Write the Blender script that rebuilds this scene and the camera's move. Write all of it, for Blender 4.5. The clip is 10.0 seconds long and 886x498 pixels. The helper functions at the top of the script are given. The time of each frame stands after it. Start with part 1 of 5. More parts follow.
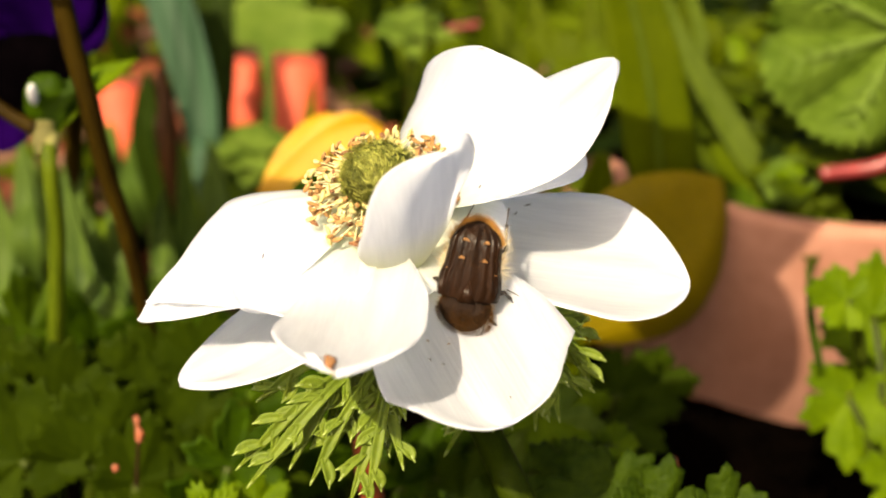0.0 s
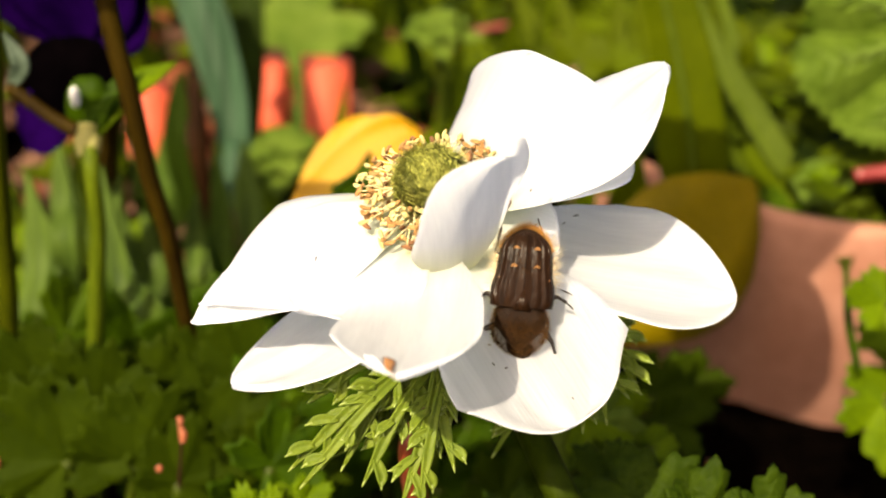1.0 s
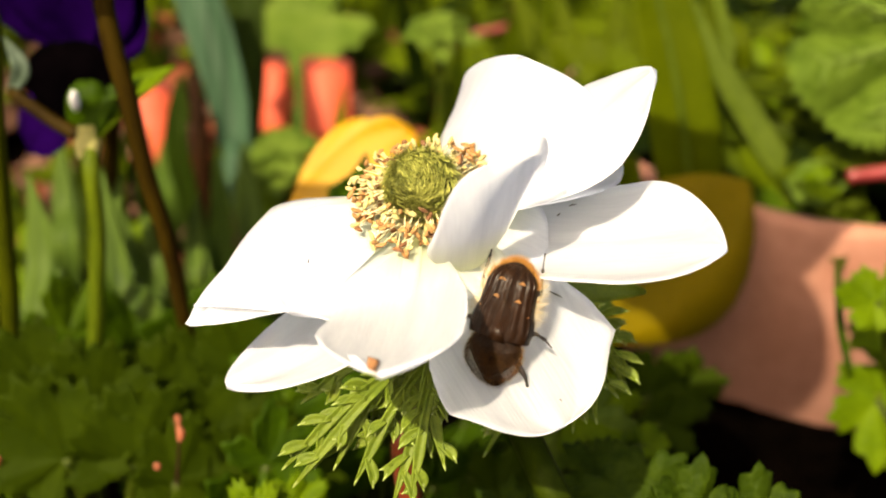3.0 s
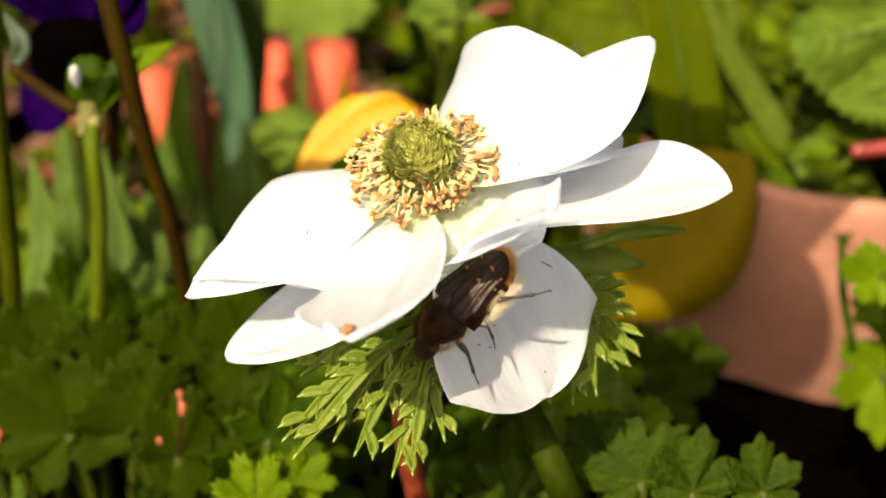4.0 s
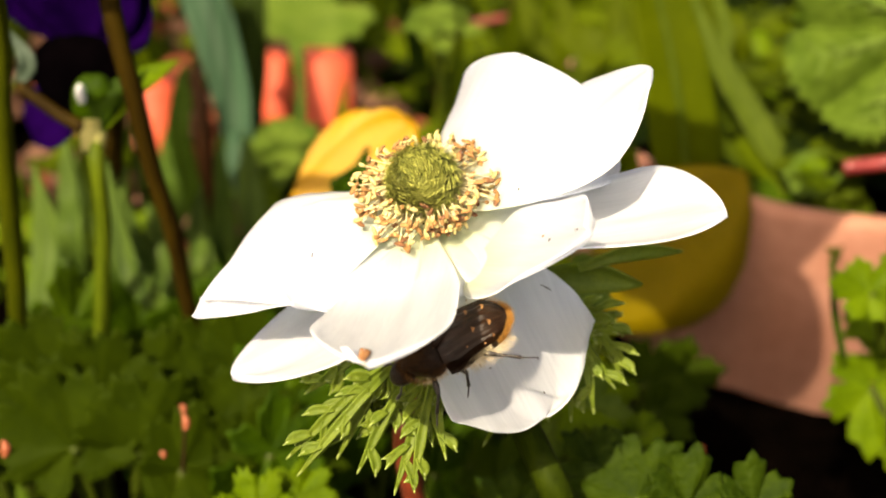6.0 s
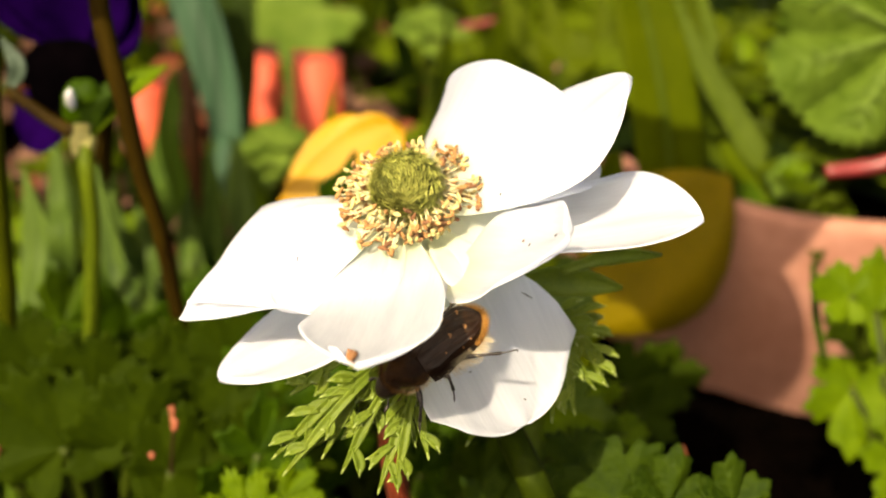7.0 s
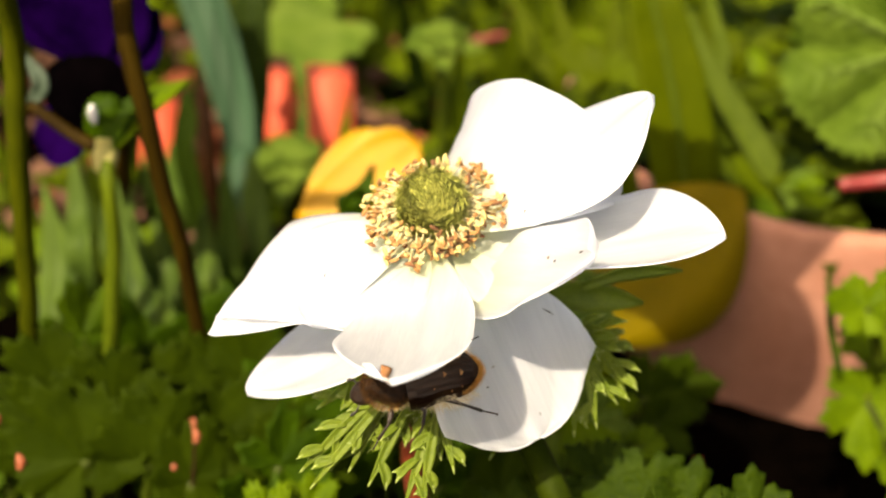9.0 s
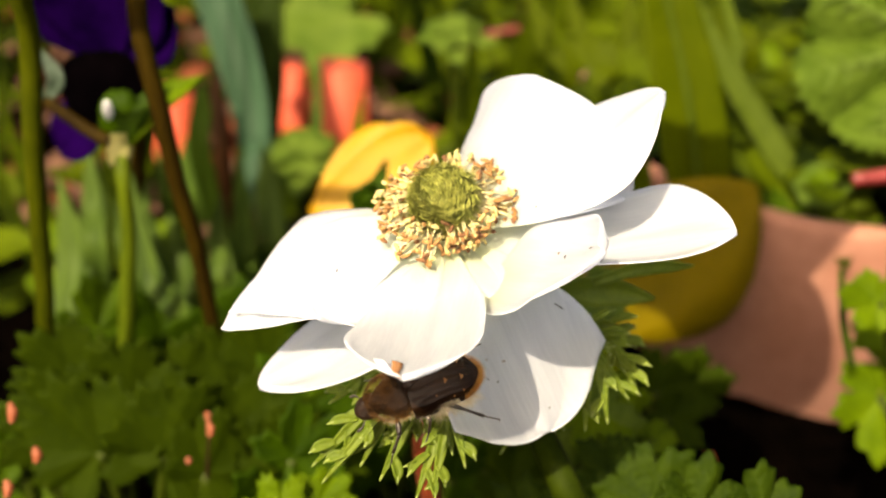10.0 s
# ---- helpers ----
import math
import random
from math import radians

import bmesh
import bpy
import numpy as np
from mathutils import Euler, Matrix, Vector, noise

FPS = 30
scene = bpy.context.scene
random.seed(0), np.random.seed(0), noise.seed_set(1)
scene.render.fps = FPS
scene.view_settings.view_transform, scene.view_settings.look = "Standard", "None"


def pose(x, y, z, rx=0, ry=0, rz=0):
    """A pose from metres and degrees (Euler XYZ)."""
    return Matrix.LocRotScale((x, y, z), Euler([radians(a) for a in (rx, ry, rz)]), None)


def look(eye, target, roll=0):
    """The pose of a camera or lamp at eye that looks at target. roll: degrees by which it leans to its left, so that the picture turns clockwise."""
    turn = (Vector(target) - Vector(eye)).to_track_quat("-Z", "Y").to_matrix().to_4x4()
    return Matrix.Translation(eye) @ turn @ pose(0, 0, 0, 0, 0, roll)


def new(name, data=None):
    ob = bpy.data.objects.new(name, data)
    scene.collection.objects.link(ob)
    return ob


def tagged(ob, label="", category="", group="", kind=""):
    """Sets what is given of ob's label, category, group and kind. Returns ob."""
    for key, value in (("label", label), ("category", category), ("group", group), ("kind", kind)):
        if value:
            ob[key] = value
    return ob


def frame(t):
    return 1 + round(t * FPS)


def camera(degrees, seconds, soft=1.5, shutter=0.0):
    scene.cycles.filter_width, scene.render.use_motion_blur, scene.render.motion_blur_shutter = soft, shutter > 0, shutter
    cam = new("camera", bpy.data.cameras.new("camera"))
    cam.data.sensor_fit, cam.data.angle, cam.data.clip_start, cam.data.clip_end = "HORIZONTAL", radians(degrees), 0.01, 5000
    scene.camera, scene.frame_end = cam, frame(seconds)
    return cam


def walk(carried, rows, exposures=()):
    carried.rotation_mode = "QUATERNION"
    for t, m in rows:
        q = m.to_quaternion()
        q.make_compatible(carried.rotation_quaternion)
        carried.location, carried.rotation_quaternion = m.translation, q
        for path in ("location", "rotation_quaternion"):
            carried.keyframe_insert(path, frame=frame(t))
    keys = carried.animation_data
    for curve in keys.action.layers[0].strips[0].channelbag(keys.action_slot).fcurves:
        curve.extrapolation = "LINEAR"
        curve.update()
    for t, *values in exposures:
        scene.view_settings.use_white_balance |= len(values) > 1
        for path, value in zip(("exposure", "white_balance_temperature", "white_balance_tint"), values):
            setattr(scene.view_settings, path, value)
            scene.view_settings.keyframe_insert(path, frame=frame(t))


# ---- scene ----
cam = camera(40, 10.0, 1.9)
cam.data.dof.use_dof = True
cam.data.dof.focus_distance = 0.113
cam.data.dof.aperture_fstop = 23
PATH = [
    (0, pose(0.005666, -0.100589, 0.151775, 60.000, -0.000, 0.000)),
    (0.5, pose(0.004960, -0.100940, 0.152236, 60.115, 0.300, 0.240)),
    (1, pose(0.002061, -0.100997, 0.152056, 60.068, 0.310, 0.545)),
    (1.5, pose(0.001391, -0.101736, 0.152996, 60.363, -0.035, 0.420)),
    (2, pose(0.003712, -0.102629, 0.152557, 59.966, 0.199, 0.567)),
    (2.5, pose(0.003730, -0.102777, 0.153794, 60.281, 0.358, 0.699)),
    (4, pose(0.004442, -0.103485, 0.151796, 59.420, 0.842, 0.940)),
    (4.5, pose(0.004937, -0.103645, 0.151981, 59.385, 0.805, 1.075)),
    (5, pose(0.005410, -0.103592, 0.152324, 59.151, 0.614, 0.903)),
    (5.5, pose(0.003801, -0.103848, 0.153842, 59.323, 0.623, 0.928)),
    (7, pose(0.004557, -0.106475, 0.156886, 59.406, 0.267, 0.453)),
    (7.5, pose(0.005512, -0.106446, 0.156795, 59.162, 0.365, 0.674)),
    (8, pose(0.004666, -0.106764, 0.156575, 59.461, 0.472, 0.671)),
    (8.5, pose(0.003732, -0.106471, 0.158734, 60.224, 0.487, 0.670)),
    (9, pose(0.002455, -0.107538, 0.157828, 59.944, 0.374, 0.607)),
    (9.5, pose(0.002495, -0.107835, 0.158037, 59.749, 0.542, 1.040)),
    (10, pose(0.002840, -0.107965, 0.158573, 59.571, 0.694, 1.238)),
]
walk(cam, PATH, [(0, 1.56, 8900, 8), (10, 1.56, 8900, 8)])

# ---- world and sun ----
SUN_AZ, SUN_EL = -154, 51          # degrees from +y towards +x, and above the horizon
world = bpy.data.worlds.new("sky")
scene.world = world
world.use_nodes = True
wn = world.node_tree.nodes
sky = wn.new("ShaderNodeTexSky")
sky.sky_type, sky.sun_disc = "NISHITA", False
sky.air_density, sky.dust_density, sky.ozone_density = 0.6, 5.0, 0.5
sky.sun_elevation, sky.sun_rotation = radians(SUN_EL), radians(SUN_AZ)
world.node_tree.links.new(sky.outputs[0], wn["Background"].inputs[0])
wn["Background"].inputs[1].default_value = 0.12
sun = new("sun", bpy.data.lights.new("sun", "SUN"))
sun.data.energy, sun.data.angle, sun.data.color = 4.6, radians(0.55), (1, 0.95, 0.87)
sun_way = Vector((math.sin(radians(SUN_AZ)) * math.cos(radians(SUN_EL)), math.cos(radians(SUN_AZ)) * math.cos(radians(SUN_EL)), math.sin(radians(SUN_EL))))
sun.matrix_world = look(sun_way * 2, (0, 0, 0))


# ---- materials ----
def shader(name, base, dark, scale=400, rough=0.5, bump=0.2, thin=0.0, spec=0.4, detail=4, island=False, sheen=0.0, glow=None, stretch=(1, 1, 1), bscale=3.0, coat=0.0):
    """base and dark blend by noise at two scales; thin: share of light that passes through."""
    m = bpy.data.materials.new(name)
    m.use_nodes = True
    n, l = m.node_tree.nodes, m.node_tree.links
    p = n["Principled BSDF"]
    tc = n.new("ShaderNodeTexCoord")
    mp = n.new("ShaderNodeMapping")
    mp.inputs["Scale"].default_value = stretch
    l.new(tc.outputs["Object"], mp.inputs[0])
    big = n.new("ShaderNodeTexNoise")
    big.inputs["Scale"].default_value, big.inputs["Detail"].default_value = scale, detail
    fine = n.new("ShaderNodeTexNoise")
    fine.inputs["Scale"].default_value, fine.inputs["Detail"].default_value = scale * 6, 3
    l.new(mp.outputs[0], big.inputs[0])
    l.new(mp.outputs[0], fine.inputs[0])
    add = n.new("ShaderNodeMath")
    add.operation = "MULTIPLY_ADD"
    l.new(fine.outputs[0], add.inputs[0])
    add.inputs[1].default_value = 0.5
    l.new(big.outputs[0], add.inputs[2])
    last = add.outputs[0]
    if island:
        g = n.new("ShaderNodeNewGeometry")
        ad = n.new("ShaderNodeMath")
        ad.operation = "MULTIPLY_ADD"
        l.new(g.outputs["Random Per Island"], ad.inputs[0])
        ad.inputs[1].default_value = 0.5
        l.new(last, ad.inputs[2])
        sb = n.new("ShaderNodeMath")
        sb.operation = "SUBTRACT"
        l.new(ad.outputs[0], sb.inputs[0])
        sb.inputs[1].default_value = 0.25
        last = sb.outputs[0]
    ramp = n.new("ShaderNodeValToRGB")
    ramp.color_ramp.elements[0].position, ramp.color_ramp.elements[1].position = 0.5, 1.0
    ramp.color_ramp.elements[0].color, ramp.color_ramp.elements[1].color = (*dark, 1), (*base, 1)
    l.new(last, ramp.inputs[0])
    l.new(ramp.outputs[0], p.inputs["Base Color"])
    p.inputs["Roughness"].default_value = rough
    p.inputs["Specular IOR Level"].default_value = spec
    p.inputs["Coat Weight"].default_value = coat
    if sheen:
        p.inputs["Sheen Weight"].default_value = sheen
    bm_ = n.new("ShaderNodeBump")
    bm_.inputs["Strength"].default_value, bm_.inputs["Distance"].default_value = bump, 0.0004 * bscale
    l.new(add.outputs[0], bm_.inputs["Height"])
    l.new(bm_.outputs[0], p.inputs["Normal"])
    if thin:
        t = n.new("ShaderNodeBsdfTranslucent")
        mixer = n.new("ShaderNodeMixShader")
        mixer.inputs[0].default_value = thin
        hs = n.new("ShaderNodeHueSaturation")
        hs.inputs["Saturation"].default_value = 1.15 if not glow else 1.0
        hs.inputs["Value"].default_value = 1.6 if not glow else glow
        l.new(ramp.outputs[0], hs.inputs["Color"])
        l.new(hs.outputs[0], t.inputs[0])
        l.new(p.outputs[0], mixer.inputs[1])
        l.new(t.outputs[0], mixer.inputs[2])
        l.new(mixer.outputs[0], n["Material Output"].inputs[0])
    return m


def petal_shader():
    """White petal: fine lengthwise veins, greenish yellow towards its base."""
    m = shader("petal_white", (0.645, 0.662, 0.695), (0.55, 0.57, 0.61), 170, 0.55, 0.42, 0.77, 0.3, stretch=(0.22, 3.4, 1), glow=1.47)
    n, l = m.node_tree.nodes, m.node_tree.links
    ramp = n["Color Ramp"]
    tc = n["Texture Coordinate"]
    sep = n.new("ShaderNodeSeparateXYZ")
    l.new(tc.outputs["Object"], sep.inputs[0])
    mr = n.new("ShaderNodeMapRange")
    mr.inputs["From Min"].default_value, mr.inputs["From Max"].default_value = 0.001, 0.0075
    mr.inputs["To Min"].default_value, mr.inputs["To Max"].default_value = 0.5, 0.0
    l.new(sep.outputs[0], mr.inputs[0])
    mix = n.new("ShaderNodeMix")
    mix.data_type = "RGBA"
    l.new(mr.outputs[0], mix.inputs["Factor"])
    l.new(ramp.outputs[0], mix.inputs["A"])
    mix.inputs["B"].default_value = (0.62, 0.63, 0.36, 1)
    l.new(mix.outputs["Result"], n["Principled BSDF"].inputs["Base Color"])
    l.new(mix.outputs["Result"], n["Hue/Saturation/Value"].inputs["Color"])
    return m


MAT = dict(
    petal=petal_shader(),
    fold=shader("petal_wilted", (0.315, 0.14, 0.049), (0.21, 0.084, 0.028), 900, 0.7, 0.4),
    dead=shader("dry_leaf", (0.1104, 0.03105, 0.01518), (0.0276, 0.00828, 0.00552), 200, 0.8, 0.4, 0.1, 0.04, island=True),
    dirt=shader("petal_dirt", (0.072, 0.054, 0.042), (0.03, 0.024, 0.018), 900, 0.8, 0.2),
    carpel=shader("carpel_green", (0.1333, 0.1416, 0.01666), (0.04165, 0.05414, 0.005831), 900, 0.6, 0.6),
    wool=shader("carpel_wool", (0.36, 0.36, 0.09), (0.10, 0.115, 0.014), 900, 0.6, 0.2, island=True),
    filament=shader("filament_cream", (0.50, 0.45, 0.27), (0.36, 0.30, 0.15), 900, 0.6, 0.2),
    anther_tan=shader("anther_tan", (0.33, 0.175, 0.06), (0.17, 0.075, 0.022), 1200, 0.7, 0.5),
    anther_brown=shader("anther_brown", (0.19, 0.08, 0.027), (0.08, 0.03, 0.012), 1200, 0.7, 0.5),
    anther_pale=shader("anther_pale", (0.44, 0.38, 0.17), (0.30, 0.235, 0.085), 1200, 0.7, 0.4),
    bract=shader("bract_green", (0.128, 0.172, 0.021), (0.072, 0.112, 0.011), 500, 0.45, 0.25, 0.45, 0.16),
    bract_tip=shader("bract_tip_pale", (0.2, 0.25, 0.06), (0.14, 0.19, 0.04), 900, 0.45, 0.2, 0.2),
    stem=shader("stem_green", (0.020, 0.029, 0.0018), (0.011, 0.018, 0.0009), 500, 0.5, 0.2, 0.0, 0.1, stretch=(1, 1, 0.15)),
    stem_brown=shader("stem_brown", (0.021, 0.0125, 0.0009), (0.007, 0.0034, 0.0004), 220, 0.6, 0.2, 0, 0.03, stretch=(1, 1, 0.2)),
    purple=shader("petal_purple", (0.0080, 0.0005, 0.034), (0.0013, 0.0001, 0.006), 120, 0.6, 0.2, 0.3, 0.0, glow=1.2),
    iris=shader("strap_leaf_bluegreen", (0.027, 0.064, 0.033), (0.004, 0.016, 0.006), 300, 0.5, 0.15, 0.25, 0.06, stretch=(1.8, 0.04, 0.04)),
    # sunlit copy of the strap leaf: sunshine painted in as lighter, yellower green
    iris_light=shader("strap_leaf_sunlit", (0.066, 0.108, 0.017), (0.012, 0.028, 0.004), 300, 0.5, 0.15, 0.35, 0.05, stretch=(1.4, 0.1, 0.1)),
    vein=shader("leaf_vein", (0.085, 0.13, 0.024), (0.055, 0.09, 0.014), 300, 0.6, 0.2, 0.2, 0.04),
    leaf_fresh=shader("leaf_fresh", (0.085, 0.125, 0.020), (0.034, 0.066, 0.007), 140, 0.55, 0.4, 0.35, 0.04),
    # shaded copy of the strap leaf, darkened in its colour
    strap_shaded=shader("strap_leaf_shaded", (0.013, 0.025, 0.0024), (0.005, 0.010, 0.0008), 300, 0.55, 0.15, 0.25, 0.03, stretch=(4, 4, 0.1)),
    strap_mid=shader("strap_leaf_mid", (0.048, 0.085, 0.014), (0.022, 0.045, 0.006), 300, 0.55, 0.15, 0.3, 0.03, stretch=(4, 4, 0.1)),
    # lit copy of the grass blade, sunlight painted into its green
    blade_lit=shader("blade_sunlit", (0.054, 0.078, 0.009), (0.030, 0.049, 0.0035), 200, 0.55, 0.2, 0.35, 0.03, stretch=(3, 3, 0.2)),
    olive=shader("leaf_olive", (0.045, 0.060, 0.002), (0.028, 0.042, 0.001), 90, 0.6, 0.2, 0.35, 0.02),
    # darker copy of stem_green: shade below the flower put into the colour
    stem_shade=shader("stem_green_shaded", (0.014, 0.022, 0.0010), (0.007, 0.012, 0.0006), 400, 0.6, 0.2, 0, 0.03, stretch=(2, 2, 0.15)),
    stem_olive=shader("stem_olive", (0.036, 0.042, 0.0016), (0.017, 0.022, 0.0009), 220, 0.6, 0.2, 0, 0.03, stretch=(1, 1, 0.2)),
    stem_pale=shader("stem_pale_green", (0.062, 0.085, 0.005), (0.022, 0.036, 0.002), 260, 0.55, 0.2, 0.0, 0.05, stretch=(2, 2, 0.15)),
    collar=shader("collar_cream", (0.36, 0.33, 0.13), (0.2, 0.19, 0.06), 400, 0.6, 0.2, 0.2, 0.05),
    leaf_pale=shader("leaf_pale_grey", (0.07, 0.10, 0.075), (0.012, 0.022, 0.010), 300, 0.5, 0.2, 0.3, 0.1),
    stalk_dark=shader("stalk_reddish_dark", (0.012, 0.0042, 0.0010), (0.005, 0.0018, 0.0005), 300, 0.6, 0.2, 0, 0.04, stretch=(1, 1, 0.2)),
    stalk_orange=shader("stalk_orange_red", (0.17, 0.028, 0.010), (0.07, 0.012, 0.004), 300, 0.5, 0.2),
    # pinkish tone of soil in the sun, put on loose chips
    chips=shader("sunlit_soil_chips", (0.10, 0.052, 0.035), (0.018, 0.008, 0.005), 250, 0.85, 0.4, 0, 0.03, island=True),
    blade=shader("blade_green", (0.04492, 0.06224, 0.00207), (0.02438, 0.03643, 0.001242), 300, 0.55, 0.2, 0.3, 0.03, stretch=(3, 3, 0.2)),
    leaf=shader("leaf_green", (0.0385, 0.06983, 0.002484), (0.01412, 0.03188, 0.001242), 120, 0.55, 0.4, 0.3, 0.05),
    # lighter copy of leaf_green; on most leaves it paints in sunshine
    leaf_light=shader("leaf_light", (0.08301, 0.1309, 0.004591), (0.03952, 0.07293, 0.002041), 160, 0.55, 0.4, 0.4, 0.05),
    mallow=shader("leaf_mallow", (0.068, 0.108, 0.014), (0.018, 0.038, 0.002), 130, 0.6, 0.6, 0.25, 0.04, bscale=6),
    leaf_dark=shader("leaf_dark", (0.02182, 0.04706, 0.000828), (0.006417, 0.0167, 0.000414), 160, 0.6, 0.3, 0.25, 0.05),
    # shaded copy of the leaf green, the shade mixed into both tones
    leaf_shade=shader("leaf_green_shaded", (0.0145, 0.0245, 0.0008), (0.0075, 0.014, 0.0005), 160, 0.65, 0.3, 0.2, 0.02),
    toothed=shader("leaf_toothed", (0.024, 0.042, 0.0024), (0.007, 0.016, 0.0008), 220, 0.55, 0.8, 0.25, 0.04),
    leaf_yellow=shader("leaf_yellowed", (0.153, 0.1071, 0.00408), (0.102, 0.0765, 0.00255), 120, 0.5, 0.3, 0.35, 0.1),
    yellow=shader("petal_yellow", (0.36, 0.2, 0.005), (0.3, 0.15, 0.003), 200, 0.55, 0.1, 0.3, 0.3, glow=1.1),
    throat=shader("petal_dark_throat", (0.0006, 0.000375, 0.000525), (0.000225, 0.00015, 0.000225), 300, 0.85, 0.1, 0, 0),
    terracotta=shader("terracotta", (0.27, 0.133, 0.098), (0.20, 0.088, 0.060), 60, 0.85, 0.35, 0, 0.08, bscale=2),
    orange=shader("edging_orange", (0.37, 0.052, 0.024), (0.27, 0.036, 0.016), 80, 0.7, 0.3, 0, 0.3),
    red=shader("stalk_red", (0.132, 0.012, 0.012), (0.072, 0.006, 0.006), 300, 0.4, 0.2),
    ember=shader("fallen_orange", (0.19, 0.042, 0.010), (0.09, 0.018, 0.005), 500, 0.6, 0.3),
    # near black: the deep shade between plants is put into the soil colour
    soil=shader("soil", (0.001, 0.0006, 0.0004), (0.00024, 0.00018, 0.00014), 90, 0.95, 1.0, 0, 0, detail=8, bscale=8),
    litter=shader("undergrowth", (0.050, 0.073, 0.003), (0.0035, 0.0075, 0.0006), 60, 0.6, 0.3, 0.35, 0.03, island=True),
    bud_white=shader("bud_tip_white", (0.492, 0.492, 0.48), (0.42, 0.42, 0.42), 400, 0.5, 0.2),
    shell=shader("beetle_shell", (0.0135, 0.0055, 0.0023), (0.0032, 0.0013, 0.0006), 900, 0.33, 0.35, 0, 0.10, stretch=(0.25, 1, 1), bscale=1.2),
    shield=shader("beetle_shield", (0.012, 0.0048, 0.0019), (0.003, 0.0012, 0.0006), 1500, 0.38, 0.6, 0, 0.12, bscale=1.3),
    limb=shader("beetle_limb", (0.016, 0.0096, 0.0064), (0.0064, 0.004, 0.0032), 1500, 0.3, 0.3),
    spot=shader("beetle_mark", (0.3808, 0.1904, 0.0672), (0.224, 0.1008, 0.0336), 1500, 0.8, 0.3),
    fur=shader("beetle_fur", (0.52, 0.29, 0.09), (0.27, 0.12, 0.028), 900, 0.7, 0.0, 0.5, 0.05, island=True, glow=1.25),
    fur_dark=shader("beetle_fur_dark", (0.075, 0.034, 0.011), (0.006, 0.0024, 0.001), 900, 0.7, 0.0, 0.2, 0.03, island=True, glow=1.2),
    fur_pale=shader("beetle_fur_pale", (0.68, 0.6, 0.42), (0.52, 0.42, 0.26), 900, 0.6, 0.0, 0.35, 0.3, island=True, glow=1.1),
)


# ---- mesh helpers ----
def part(name, bm, material, parent=None, label="", smooth=True, matrix=None):
    me = bpy.data.meshes.new(name)
    bm.to_mesh(me)
    bm.free()
    for f in me.polygons:
        f.use_smooth = smooth
    me.materials.append(MAT[material])
    ob = new(name, me)
    if parent:
        ob.parent = parent
    if matrix:
        ob.matrix_basis = matrix
    return tagged(ob, label)


def share(name, me, parent, matrix):
    ob = new(name, me)
    ob.parent = parent
    ob.matrix_basis = matrix
    return ob


def thing(name, label, category, group="", at=(0, 0, 0)):
    ob = new(name)
    ob.empty_display_size = 0.004
    ob.location = at
    return tagged(ob, label, category, group)


def solid(ob, thickness):
    mod = ob.modifiers.new("thickness", "SOLIDIFY")
    mod.thickness, mod.offset = thickness, 0
    return ob


def grid(bm, rows):
    """Faces between rows of points of equal length."""
    vs = [[bm.verts.new(p) for p in r] for r in rows]
    for a, b in zip(vs, vs[1:]):
        for i in range(len(a) - 1):
            bm.faces.new((a[i], a[i + 1], b[i + 1], b[i]))
    return vs


def curve_points(pts, n):
    """n + 1 points of a smooth line through pts."""
    pts = [Vector(p) for p in pts]
    out = []
    for i in range(n + 1):
        s = i / n * (len(pts) - 1)
        k = min(int(s), len(pts) - 2)
        f = s - k
        a, b = pts[k], pts[k + 1]
        ta = (b - pts[k - 1]) / 2 if k else b - a
        tb = (pts[k + 2] - a) / 2 if k + 2 < len(pts) else b - a
        out.append(a * (2 * f**3 - 3 * f**2 + 1) + ta * (f**3 - 2 * f**2 + f) + b * (3 * f**2 - 2 * f**3) + tb * (f**3 - f**2))
    return out


def tube(bm, pts, radii, n=12, sides=8, close=True):
    pts = curve_points(pts, n)
    rows = []
    side = None
    for i, p in enumerate(pts):
        d = (pts[min(i + 1, n)] - pts[max(i - 1, 0)]).normalized()
        side = d.orthogonal().normalized() if side is None else (side - d * side.dot(d)).normalized()
        up = d.cross(side)
        s = i / n * (len(radii) - 1)
        k = min(int(s), len(radii) - 2)
        r = radii[k] + (radii[k + 1] - radii[k]) * (s - k)
        rows.append([p + (side * math.cos(a) + up * math.sin(a)) * r for a in [2 * math.pi * j / sides for j in range(sides)]])
    vs = [[bm.verts.new(p) for p in r] for r in rows]
    for a, b in zip(vs, vs[1:]):
        for j in range(sides):
            bm.faces.new((a[j], a[(j + 1) % sides], b[(j + 1) % sides], b[j]))
    if close:
        bm.faces.new(vs[0][::-1])
        bm.faces.new(vs[-1])
    return bm


def ribbon(bm, pts, width, face=(0, -0.5, 1), channel=0.25, n=12, cross=4, taper=(0.5, 1, 0.9, 0.0), twist=0.0):
    """A strap leaf along pts: width follows taper, hollowed by channel, its face towards face."""
    pts = curve_points(pts, n)
    rows = []
    for i, p in enumerate(pts):
        d = (pts[min(i + 1, n)] - pts[max(i - 1, 0)]).normalized()
        s = d.cross(Vector(face)).normalized()
        s = Matrix.Rotation(twist * i / n, 3, d) @ s
        up = s.cross(d)
        q = i / n * (len(taper) - 1)
        k = min(int(q), len(taper) - 2)
        w = width * max(0.03, taper[k] + (taper[k + 1] - taper[k]) * (q - k)) / 2
        rows.append([p + s * (w * v) + up * (channel * w * (v * v - 0.3)) for v in [2 * j / cross - 1 for j in range(cross + 1)]])
    grid(bm, rows)
    return bm


